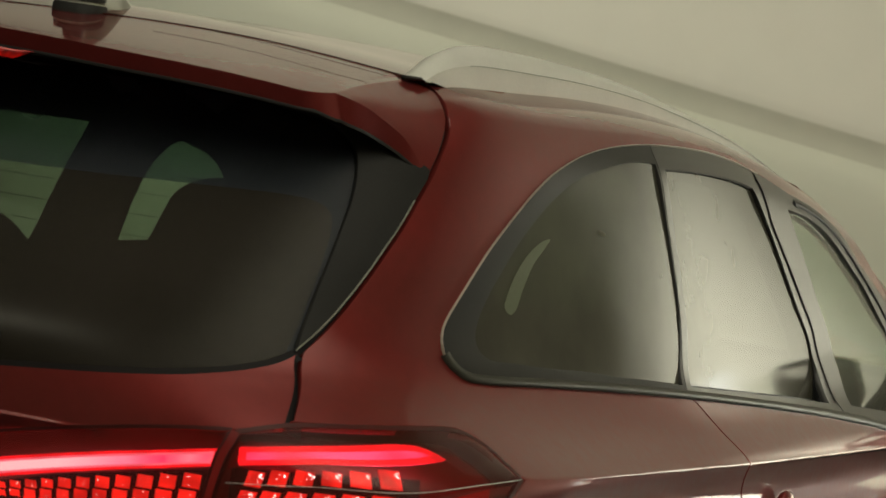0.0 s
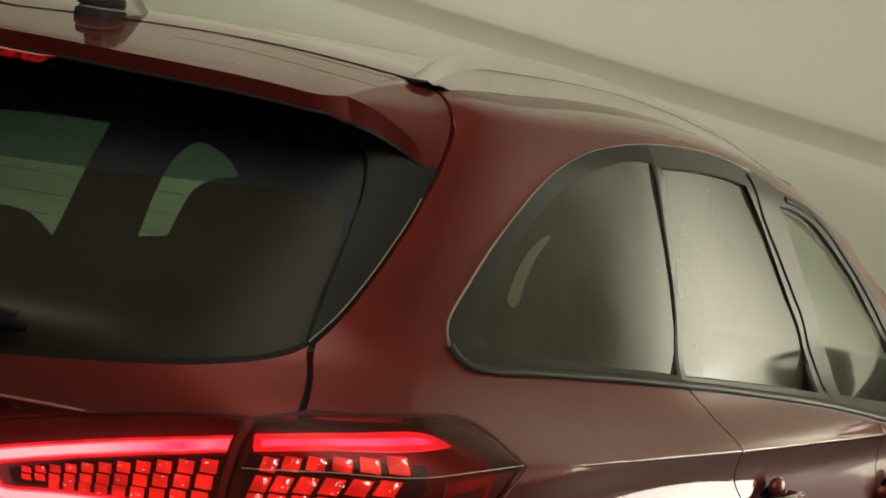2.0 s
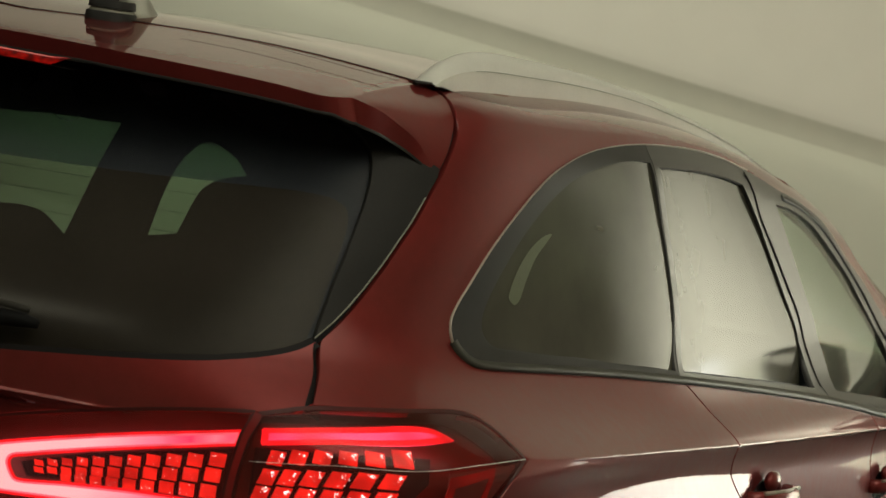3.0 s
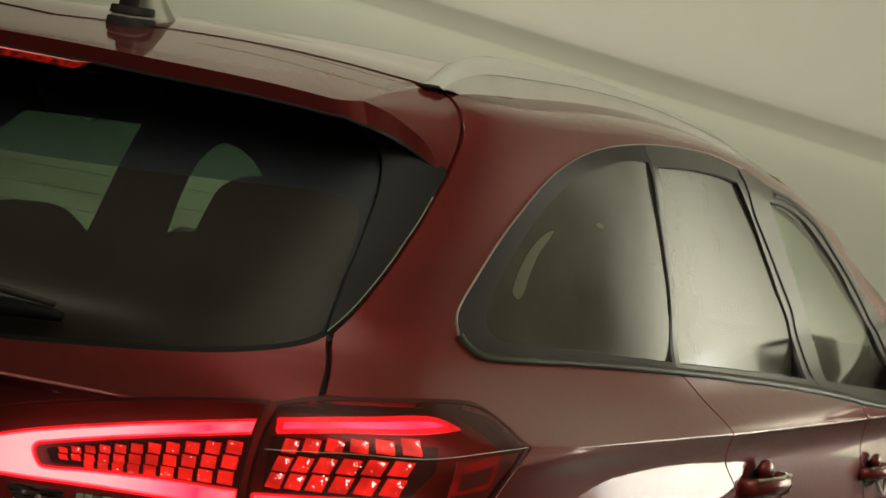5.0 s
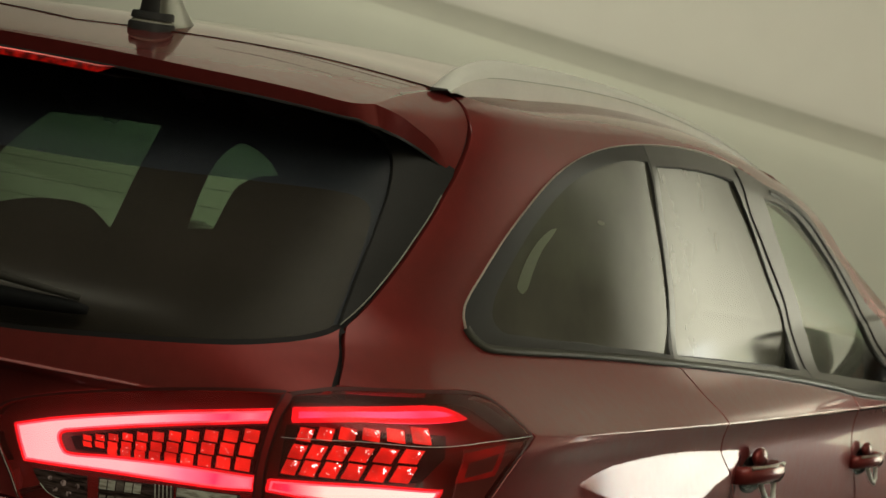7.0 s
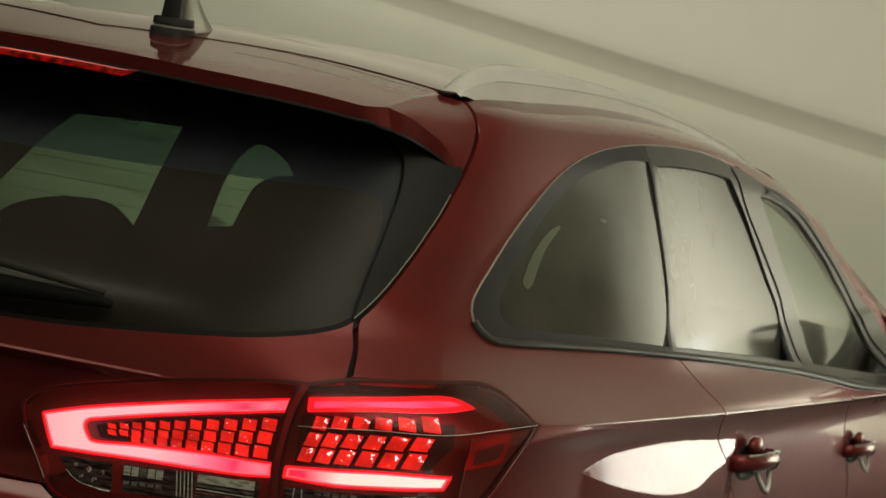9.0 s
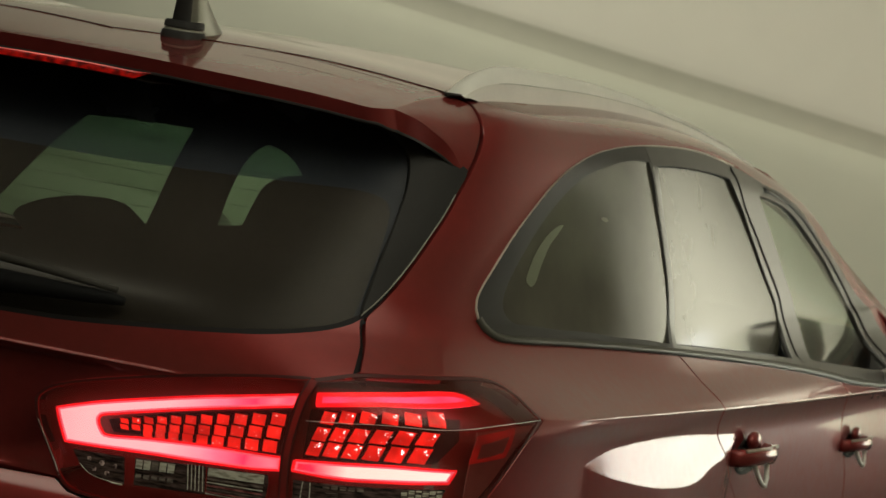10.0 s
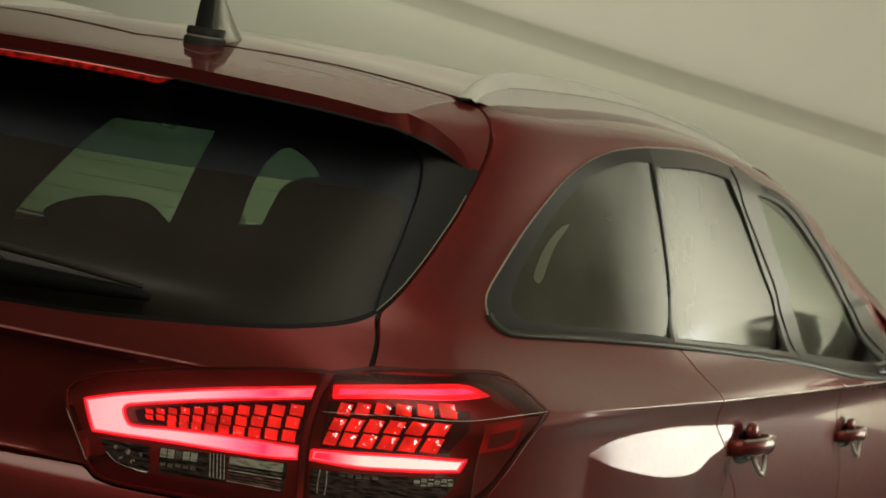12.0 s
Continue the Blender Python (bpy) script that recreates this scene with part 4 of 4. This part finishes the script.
for rx, ry, z0, z1 in ((.036, .040, -.006, .012), (.031, .036, .012, .017), (.0325, .037, .017, .029)):
    bm = bmesh.new()
    ring = []
    for z, k in ((z0, 1), (z1 - .002, .97), (z1, .90)):
        ring.append([bm.verts.new((AX + rx * k * (1 if math.cos(t) > 0 else -1) * abs(math.cos(t)) ** .6, AY - .040 + ry * k * math.sin(t), AZ + z)) for t in np.linspace(0, 2 * math.pi, 32, endpoint=False)])
    for a, b in zip(ring, ring[1:]):
        for k in range(32):
            bm.faces.new((a[k], a[(k + 1) % 32], b[(k + 1) % 32], b[k]))
    bm.faces.new(ring[-1])
    for f in bm.faces:
        f.smooth = True
    part("aerial_base", bm, BLACK if z1 != .017 else RAILSHADE, fin, "stepped matt black base" if z1 != .017 else "thin grey seal")

# -- wiper
arm = part("wiper", tube([(-.16, .040, 1.080), (-.02, .036, 1.077), (.10, .040, 1.069), (.19, .050, 1.060), (.258, .066, 1.052)], lambda s: (.006, .009 - .004 * s), 6), WIPERARM, tailgate, "matt black rear wiper")
part("blade", tube([(-.20, .050, 1.030), (-.06, .046, 1.032), (.06, .045, 1.034), (.16, .050, 1.036), (.250, .064, 1.037), (.272, .070, 1.035)], lambda s: (.008, .030 - .023 * s), 6), WIPER, arm, "black rubber blade with a spoiler edge")
bm = bmesh.new()
bmesh.ops.create_cone(bm, cap_ends=True, radius1=.028, radius2=.02, depth=.03, segments=24, matrix=pose(-.03, .055, 1.035, 90, 0, 0))
part("hub", bm, BLACK, arm)

# -- lamps
def cells(outer):
    """The lit cells, row by row: (round the car, level, half width, half height, lean)."""
    if outer:
        for row, (a0, a1, a2, h0, h1) in enumerate(((.3262, .0128, .0008, .9118, .0060), (.3228, .0121, .00065, .8842, .0034), (.3202, .0121, .00062, .8603, .0024))):
            for c in range(6):
                yield a0 + a1 * c + a2 * c * c, h0 + h1 * c, .0047 + .0004 * c, .0106 + .0003 * c, .0013 + .0002 * c
    else:
        for c in range(11):
            gap = .0094 + .0011 * c
            for row, (h0, h1, h2) in enumerate(((.8488, .0037, .0001), (.8394, .0026, .00009), (.8322, .0015, .00005))):
                if row < 2 or c > 1:
                    yield .166 + .0102 * c + .00022 * c * c + row * (.0008 - .0002 * c), h0 + h1 * c + h2 * c * c, .0033 + .00018 * c, gap / 2 - .0011, .00008 * c - .0008


def inset(line, d, wide=1.5):
    """An outline drawn a little inside a closed outline."""
    l = np.array(line) * (wide, 1)
    t = np.roll(l, -1, 0) - np.roll(l, 1, 0)
    t /= np.linalg.norm(t, axis=1, keepdims=True) + 1e-12
    turn = np.sign((l[:, 0] * np.roll(l[:, 1], -1) - l[:, 1] * np.roll(l[:, 0], -1)).sum())
    return [tuple(q) for q in (l + np.stack([-t[:, 1], t[:, 0]], 1) * d * turn) / (wide, 1)]


RIB_BOX, STREAK_BOX, OUTER_BOX = ((.184, .796, .243, .803, .7533, .7594), (.2445, .8034, .2905, .8085, .760, .7602), (.3094, .808, .4155, .8256, .760, .790))


def plate(lamp, box, at, mat, flip):
    """A moulded block in a clear lens; at gives its two corners as shares of the lens's width and height."""
    a0, t0, a1, t1, b0, b1 = box
    u0, v0, u1, v1 = at
    spot_at = lambda u, v: (a0 + (a1 - a0) * u, (t0 + (t1 - t0) * u) * (1 - v) + (b0 + (b1 - b0) * u) * v)
    part("lens_block", region(skin, [spot_at(u0, v1), spot_at(u1, v1), spot_at(u1, v0), spot_at(u0, v0)], lift=.0042, rim=.0018, step=(.03, .03), flip=flip), mat, lamp)


skin = lamp_skin
for flip in (1, -1):
    for outer in (True, False):
        out = LAMP_OUTER if outer else LAMP_INNER
        rim_line = smooth_loop(out) + smooth_loop(out)[:1]
        lamp = part("tail_lamp", region(skin, smooth_loop(out), lift=-.034, rim=-.032, step=(.03, .03), flip=flip), HOUSING, car if outer else tailgate, "lit red tail lamp")
        part("lens", region(skin, smooth_loop(out), lift=.0015, rim=.012 if outer else .034, step=(.012, .010), lines=crease_lines(.3, .52, 60) if outer else (), flip=flip), REDLENS, lamp, "glossy red lens")
        if outer:
            bars = ((BAR_TOP, GLOWPINK, "glowing pinkish red light bar"), (BAR_LOW, GLOWLOW, "glowing pale red light bar"))
            clears = ((OUTER_LENS, CLEARLENS, "clear ribbed lower lens"),)
        else:
            bars = ((C_BAR, GLOW, "glowing C-shaped light bar"),)
            clears = ((RIB_LENS, CLEARLENS, "clear ribbed reversing lens"), (STREAK_LENS, CLEARLENS, "clear streaked reversing lens"), (SMALL_LENS, CLEARLENS, "small faceted reflector"))
        for k, (line, mat, text) in enumerate(bars):
            part("light_bar", region(skin, smooth_loop(line), lift=-.010, rim=.003, step=(.008, .006), flip=flip), mat, lamp, text)
            part("light_edge", strip(skin, smooth_loop(line) + [line[0][:2]], .0036, -.0085, flip), GLOWEDGE, lamp, "deep red glowing edge")
            soft = inset(smooth_loop(line), .0031)
            part("light_edge", strip(skin, soft + soft[:1], .0030, -.0088, flip), GLOWMID if mat is not GLOWPINK else GLOWEDGE, lamp, "pinkish inner glowing edge")
        for k, (line, mat, text) in enumerate(clears):
            part("reversing_lens" if text != "small faceted reflector" else "reflector", region(skin, smooth_loop(line), lift=.0022 + .0006 * (k if outer else 0), rim=.004, flip=flip), mat, lamp, text)
        # moulded ribs, blocks and facets of the clear lower lenses
        if outer:
            for r in range(4):
                for c in range(6):
                    plate(lamp, OUTER_BOX, (.70 + .047 * c, .06 + .085 * r, .738 + .047 * c, .125 + .085 * r), PALEBLOCK if (r + c) % 3 else DIMBLOCK, flip)
            for c in range(5):
                plate(lamp, OUTER_BOX, (.20 + .055 * c, .08, .24 + .055 * c, .22), DIMBLOCK, flip)
            for r in range(6):
                plate(lamp, OUTER_BOX, (.22, .34 + .07 * r, .66, .355 + .07 * r), DIMBLOCK, flip)
            for k in range(2):
                part("lens_rib", strip(skin, [(.3165 + .0050 * k + .0012 * math.sin(d / 9 * 3.1) * (k - .5), .8080 - .0050 * d) for d in range(9)], .0011, .0046, flip, .002), PALEBLOCK, lamp)
        else:
            for k in range(5):
                part("lens_rib", strip(skin, [(.2290 + .0030 * k + .00030 * d, .8015 + .0004 * k - .0050 * d) for d in range(9)], .0011, .0042, flip, .002), PALEBLOCK, lamp)
            for c in range(5):
                plate(lamp, RIB_BOX, (.03 + .115 * c, .06, .125 + .115 * c, .40), PALEBLOCK if c != 2 else DIMBLOCK, flip)
                plate(lamp, RIB_BOX, (.05 + .115 * c, .60, .13 + .115 * c, .76), DIMBLOCK, flip)
            for v0, v1, mat in ((.03, .32, PALEBLOCK), (.40, .46, DIMBLOCK), (.53, .57, PALEBLOCK), (.64, .70, ROSEBLOCK), (.77, .80, DIMBLOCK), (.87, .93, ROSEBLOCK), (.955, .985, PALEBLOCK)):
                plate(lamp, STREAK_BOX, (.03, v0, .96, v1), mat, flip)
            for k, (a, h, r) in enumerate(((.1440, .7800, .0030), (.1560, .7770, .0036), (.1680, .7760, .0030), (.1500, .7650, .0030), (.1620, .7620, .0036))):
                part("facet", region(skin, [(a + r * .6 * math.cos(t), h + r * 1.3 * math.sin(t)) for t in np.linspace(0, 2 * math.pi, 13)[:-1]], lift=.0040, rim=.003, step=(.02, .02), flip=flip), FACET, lamp, "round mirrored facet")
            part("lens_rib", strip(skin, smooth_loop([(.136, .770), (.146, .757), (.1625, .7505), (.177, .7495)], False), .0009, .0042, flip, .002), PALEBLOCK, lamp)
        if outer:
            part("lens_crease", strip(skin, smooth_loop([(.3115, .9025), (.3397, .9088), (.3641, .9148), (.4108, .9190), (.4564, .9293), (.5015, .9363)], False), .0007, .003, flip, .002), SILVER, lamp, "pale strip drawn for the highlight along the lens crease")
            part("lamp_joint", strip(skin, smooth_loop([(.3235, .966), (.3078, .930), (.3026, .858), (.3040, .752)], False), .0062, .0024, flip), JOINTGLOW, lamp, "joint between the lamp halves with painted red glow")
            part("side_panel", region(skin, smooth_loop(SIDE_PANEL), lift=-.0045, rim=.003, flip=flip), SIDEPANEL, lamp, "brownish panel beside the marker")
            part("side_marker", region(skin, smooth_loop(MARKER), [smooth_loop([(.4405, .8990, 1), (.4680, .9150, 1), (.4640, .8860, 1), (.4390, .8745, 1)])], lift=-.0030, rim=.002, flip=flip), MARKERGLOW, lamp, "dim red side marker")
        else:
            part("lamp_rim", strip(skin, rim_line, .0060, -.002, flip), GLOWRIM, lamp, "lamp rim with painted dim red glow")
            part("lens_edge", strip(skin, [(.3215 - .0160 * t, .9665 - .0380 * t) for t in np.linspace(0, 1.0, 8)], .0006, .0022, flip, .002), SILVER, lamp, "pale strip drawn for the highlight on the lens edge")
            part("lens_edge", strip(skin, smooth_loop([(.0905, .826), (.099, .803), (.1075, .779), (.1195, .745)], False), .0007, .0022, flip, .002), SILVER, lamp, "pale strip drawn for the highlight on the lens edge")
        tray = [(.312, .922), (.372, .941), (.436, .952), (.428, .90), (.412, .861), (.372, .853), (.312, .843)] if outer else [(.150, .846), (.20, .873), (.300, .915), (.297, .842), (.20, .834), (.156, .828)]
        part("cell_tray", region(skin, tray, lift=-.026, rim=.006, step=(.02, .02), flip=flip), GAP, lamp, "black tray behind the lit cells")
        part("lamp_seal", strip(skin, rim_line, .0046, .0021, flip), LAMPSEAL, lamp)
        for a, h, ra, rh, lean in cells(outer):
            q = [(a - ra - lean, h - rh), (a + ra - lean, h - rh), (a + ra + lean, h + rh), (a - ra + lean, h + rh)]
            part("cell", region(skin, q, lift=-.016, rim=.003, step=(.03, .03), flip=flip), CELL, lamp)
            # painted glints: glowing flecks, gathered in the upper outer corner of the cell
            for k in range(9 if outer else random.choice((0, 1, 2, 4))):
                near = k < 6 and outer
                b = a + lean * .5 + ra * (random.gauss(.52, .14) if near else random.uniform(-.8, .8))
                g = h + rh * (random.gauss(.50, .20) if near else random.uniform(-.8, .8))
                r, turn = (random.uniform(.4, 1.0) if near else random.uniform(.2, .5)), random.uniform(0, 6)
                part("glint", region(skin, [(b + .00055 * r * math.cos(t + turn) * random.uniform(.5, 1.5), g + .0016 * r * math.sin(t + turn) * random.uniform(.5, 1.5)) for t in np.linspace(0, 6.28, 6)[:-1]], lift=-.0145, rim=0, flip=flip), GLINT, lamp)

# -- handles and mirror
for flip in (1, -1):
    for owner, a, h, k in ((door, 1.275, .818, 1.0), (fdoor, 1.925, .785, .78)):
        c, n = shell(a, h), normal_of(shell, a, h)
        n = n * np.sign(n[0])
        f = lambda dy, dn, dz: ((c[0] + n[0] * dn * k) * flip, c[1] + dy * k, c[2] + dz * k)
        parent = [o for o in car.children if o.name.split(".")[0] == ("rear_door" if owner is door else "front_door")][0 if flip > 0 else 1]
        hd = part("door_handle", tube([f(-.115, .004, .0), f(-.10, .022, .002), f(-.04, .040, .004), f(.03, .042, .004), f(.085, .026, .002), f(.105, .004, 0)], lambda s: (.010 * k, .017 * k)), PAINT, parent, "dark red grip door handle")
        bm = bmesh.new()
        bmesh.ops.create_uvsphere(bm, u_segments=24, v_segments=12, radius=1, matrix=Matrix.LocRotScale(f(0, .000, -.004), None, (.010 * k, .085 * k, .036 * k)))
        for q in bm.faces:
            q.smooth = True
        part("recess", bm, GLOSS, hd, "dark bulge drawn for the grip recess")
        part("handle_loop", tube([f(-.034, .026, -.010), f(-.020, .032, -.030), f(.004, .036, -.050), f(.028, .036, -.057), f(.042, .034, -.044), f(.042, .030, -.012)], .0048 * k, 10), SILVER, hd, "bright loop drawn for a reflection under the grip")
        bm = bmesh.new()
        bmesh.ops.create_uvsphere(bm, u_segments=16, v_segments=10, radius=1, matrix=Matrix.LocRotScale(f(-.02, .016, .030), None, (.012 * k, .030 * k, .018 * k)))
        for q in bm.faces:
            q.smooth = True
        part("lock_cover", bm, PAINT, hd)
        part("handle_edge", tube([f(-.10, .030, .016), f(-.02, .046, .019), f(.08, .034, .016)], .0034 * k), EDGEPALE, hd, "dull light upper edge")
    base = shell(2.30, .930) * (flip, 1, 1)
    if flip < 0:
        base = np.array([-.85, 2.96, .935])
    wide = .20 if flip > 0 else .12
    x0, x1 = sorted((base[0] + flip * .03, base[0] + flip * (.03 + wide)))
    mir = part("door_mirror", block((x0, base[1] - .02, .93 if flip > 0 else .81), (x1, base[1] + (.16 if flip > 0 else .10), 1.08 if flip > 0 else .92), .045, 5), GLOSS, [o for o in car.children if o.name.startswith("front_door")][0 if flip > 0 else 1], "dark door mirror")
    part("mirror_glass", block((base[0] + flip * (.03 + wide / 2) - wide * .37, base[1] - .024, .95 if flip > 0 else .83), (base[0] + flip * (.03 + wide / 2) + wide * .37, base[1] - .018, 1.06 if flip > 0 else .90), .003, 1), CHROME, mir, "mirror glass")
    part("mirror_foot", tube([(base[0] - flip * .012, base[1] - .46, .900), (base[0] + flip * .015, base[1] - .24, .910), (base[0] + flip * .05, base[1] + .02, .922), (base[0] + flip * .09, base[1] + .06, .945)], lambda t: (.02 + .02 * t, .012 + .014 * t)), GLOSS, mir)

# -- bumper, nose, bonnet, windscreen, floor pan
under = [(p[0], p[1] - .004) for p in LAMP_INNER[16:10:-1]]
loop = [(-.44, .735), (-.306, .752)] + [(-a, h) for a, h in under[::-1]] + [(-.116, .7400), (0, .734), (.116, .7400)] + under + [(.306, .752), (.44, .733), (.50, .703), (flank(.66), .60), (flank(.66), .25), (-flank(.66), .25), (-flank(.66), .60), (-.50, .703)]
part("rear_bumper", region(bumper_skin, loop, rim=.012, step=(.012, .008)), PAINT, car, "dark red rear bumper")
for flip in (1, -1):
    arch = [(flank(3.68 + .365 * math.cos(k)), .33 + .365 * math.sin(k)) for k in np.linspace(0, math.pi, 13)]
    loop = [(2.724, .26)] + [(2.745, .26)] + arch[::-1] + [(3.10, .25), (3.62, .25), (3.62, .70), (3.3, .82), (2.9, .86), (2.702, .842), (2.724, .60)]
    part("front_wing", region(shell, loop, rim=.012, step=(.04, .03), flip=flip), PAINT, car, "dark red front wing")
rows = []
for y in np.linspace(3.38, 4.56, 24):
    a = 1 + (y - YC) / 1.3
    e = shell(a, .855 - .035 * max(0, y - 3.6))
    x = np.linspace(-e[0], e[0], 25)
    rows.append(np.stack([x, 0 * x + y + .02 * (1 - (x / max(e[0], .01)) ** 2), e[2] + (.11 - .045 * (y - 3.2)) * (1 - (np.abs(x) / max(e[0], .01)) ** 2.4)], 1))
part("bonnet", loft(rows), PAINT, car, "dark red bonnet")
rows = []
for s in np.linspace(0, 1.10, 18):
    x = np.linspace(-1, 1, 21)
    w = .555 + .17 * s ** 1.1
    top = roof(.555 * x, 2.30 + .16 * (1 - x * x))
    rows.append(np.stack([w * x, top[:, 1] + .95 * s + .06 * s * (1 - x * x), top[:, 2] * (1 - s ** 1.1) + (.955 + .02 * (1 - x * x)) * s ** 1.1], 1))
screen = loft(rows)
screen.flip_normals()
part("windscreen", screen, DARKGLASS, car, "green tinted windscreen")
for flip in (1, -1):
    edge = np.array([r[-1] for r in rows])
    onward_a = [a for a, _ in onward([(1.84, 0), (2.06, 0), (2.24, 0), (2.50, 0)], .34 if flip < 0 else 0)]
    outer = np.stack([shell(a, h) for a, h in zip(np.interp(np.linspace(0, 1.1, 18), [0, .3, .65, 1], onward_a), np.interp(np.linspace(0, 1.1, 18), [0, .3, .65, 1], [1.445, 1.33, 1.16, .90]))])
    part("windscreen_pillar", loft([outer, outer * .5 + edge * .5 + (.01, .01, .01), edge], flip), PAINT, car, "dark red windscreen pillar")
part("floor_pan", block((-.78, .12, .17), (.78, 4.45, .26), .02, 2), BLACK, car, "dark underbody")
part("cargo_floor", block((-.55, .2, .55), (.55, 1.3, .60), .01, 1), LINING, car, "dark cargo floor")
part("dashboard", block((-.7, 3.05, .55), (.7, 3.4, .95), .05, 3), LINING, car, "dark dashboard")

# -- seats
for x in (-.37, .37):
    seat = part("front_seat", block((x - .24, 2.16, .40), (x + .24, 2.32, .86), .07, 4), SEAT, car, "dark cloth front seat")
    part("headrest", block((x - .12, 2.14, .86), (x + .12, 2.24, .97), .045, 4), SEAT, seat)
def cushion(x0, x1, y0, y1, z0, z1, top):
    """A headrest with a rounded crown."""
    t = np.linspace(0, math.pi / 2, 9)
    right = [(x1 - top + top * math.sin(k), z1 - top * .8 + top * .8 * math.cos(k)) for k in t]
    ring = np.array([(x0 + x1 - x, z) for x, z in right[::-1]] + right + [(x1, z0), (x0, z0)])
    mid = ring.mean(0)
    rows = []
    for y, k in ((y0, 0), (y0, .55), (y0 + .008, .85), (y0 + .03, 1), (y1 - .03, 1), (y1, .8), (y1, 0)):
        p = mid + (ring - mid) * k
        p = np.vstack([p, p[:1]])
        rows.append(np.stack([p[:, 0], 0 * p[:, 0] + y, p[:, 1]], 1))
    return loft(rows)


bench = part("rear_seat", block((-.66, 1.36, .45), (.66, 1.52, .93), .06, 4), SEAT, car, "dark cloth rear bench")
part("headrest", cushion(-.625, -.345, 1.35, 1.46, .90, 1.02, .09), SEAT, bench)
part("headrest", cushion(-.125, .24, 1.35, 1.46, .90, 1.02, .09), SEAT, bench)
part("headrest", cushion(.27, .56, 1.35, 1.46, .90, 1.02, .09), SEAT, bench)

# -- wheels
for y in (1.03, 3.68):
    for flip in (1, -1):
        bm = bmesh.new()
        prof = [(-.10, .215), (-.105, .30), (-.085, .325), (.085, .325), (.105, .30), (.10, .215)]
        rings = [[bm.verts.new((flip * .775 + x, y + r * math.cos(t), .325 + r * math.sin(t))) for x, r in prof] for t in np.linspace(0, 2 * math.pi, 48, endpoint=False)]
        for i in range(48):
            for k in range(5):
                bm.faces.new((rings[i][k], rings[i][k + 1], rings[(i + 1) % 48][k + 1], rings[(i + 1) % 48][k]))
        for f in bm.faces:
            f.smooth = True
        tyre = part("wheel", bm, TYRE, car, "black tyre on an alloy wheel")
        bm = bmesh.new()
        bmesh.ops.create_cone(bm, cap_ends=True, radius1=.07, radius2=.07, depth=.10, segments=24, matrix=pose(flip * .81, y, .325, 0, 90, 0))
        for k in range(5):
            t = 2 * math.pi * k / 5
            bmesh.ops.create_cube(bm, size=1, matrix=pose(flip * .84, y, .325) @ pose(0, 0, 0, 72 * k, 0, 0) @ Matrix.LocRotScale((0, 0, .13), None, (.03, .055, .19)))
        part("rim", bm, ALLOY, tyre, "five-spoke alloy rim")

# ---- studio ----
floor = tagged(part("floor", block((-9, -10, -.1), (9, 6.2, 0), 0), FLOOR), "smooth grey studio floor", "floor", kind="structure")
WY = 5.6
slot = lambda x: 1.508 - .135 * (x + 1.4)
x = np.linspace(-9, 9, 60)
rows = [np.stack([x, 0 * x + WY - .62, 0 * x + .004], 1)]
rows += [np.stack([x, WY - .62 + .62 * math.sin(t) + 0 * x, .62 * (1 - math.cos(t)) + .004 + 0 * x], 1) for t in np.linspace(0, math.pi / 2, 12)[1:]]
tagged(part("floor_sweep", loft(rows), FLOOR), "unseen dark sweep added between studio floor and backdrop", "floor", kind="structure")
tagged(part("wall_north", loft([rows[-1], np.stack([x, 0 * x + WY, 0 * x + 5.2], 1)], smooth=False), WALL), "plain beige painted cyclorama backdrop", "wall", kind="structure")
x = np.linspace(-7.5, 2.6, 70)
run = lambda profile: [np.stack([x, WY - dy * ramp(2.6 - x, 0, 2.2), slot(x) + k], 1) for k, dy in profile]
tagged(part("trim", loft(run([(1.2, .001), (.60, .075), (.20, .124), (.10, .134), (.062, .137), (.044, .136), (.032, .133)])), WALL), "upper backdrop, tilted up to look lighter", "trim", kind="structure")
tagged(part("trim", loft(run([(.032, .133), (.018, .127), (.0, .121), (-.018, .118), (-.034, .117)])), WALLDARK), "hollow band across the backdrop, its shade painted darker", "trim", kind="structure")
tagged(part("trim", loft(run([(-.034, .117), (-.046, .120), (-.064, .128), (-.082, .133), (-.11, .136), (-.18, .130), (-.50, .070), (-.86, .001)])), WALLLOW), "lower backdrop, painted and tilted darker under a ledge", "trim", kind="structure")
tagged(part("wall_south", block((-9, -10.2, 0), (9, -10, 5.2), 0), WALL), "plain studio wall", "wall", kind="structure")
tagged(part("wall_east", block((9, -10, 0), (9.2, 6, 5.2), 0), WALL), "plain studio wall", "wall", kind="structure")
tagged(part("wall_west", block((-9.2, -10, 0), (-9, 6, 5.2), 0), WALL), "plain studio wall", "wall", kind="structure")
tagged(part("ceiling", block((-9.2, -10.2, 5.2), (9.2, 6.2, 5.3), 0), WALLDARK), "dark studio ceiling", "ceiling", kind="structure")

# daylight-like studio light passes the panes
for ob in scene.objects:
    if ob.name.split(".")[0] in ("pane", "rear_window", "shade_band", "windscreen", "lens"):
        ob.visible_shadow = False
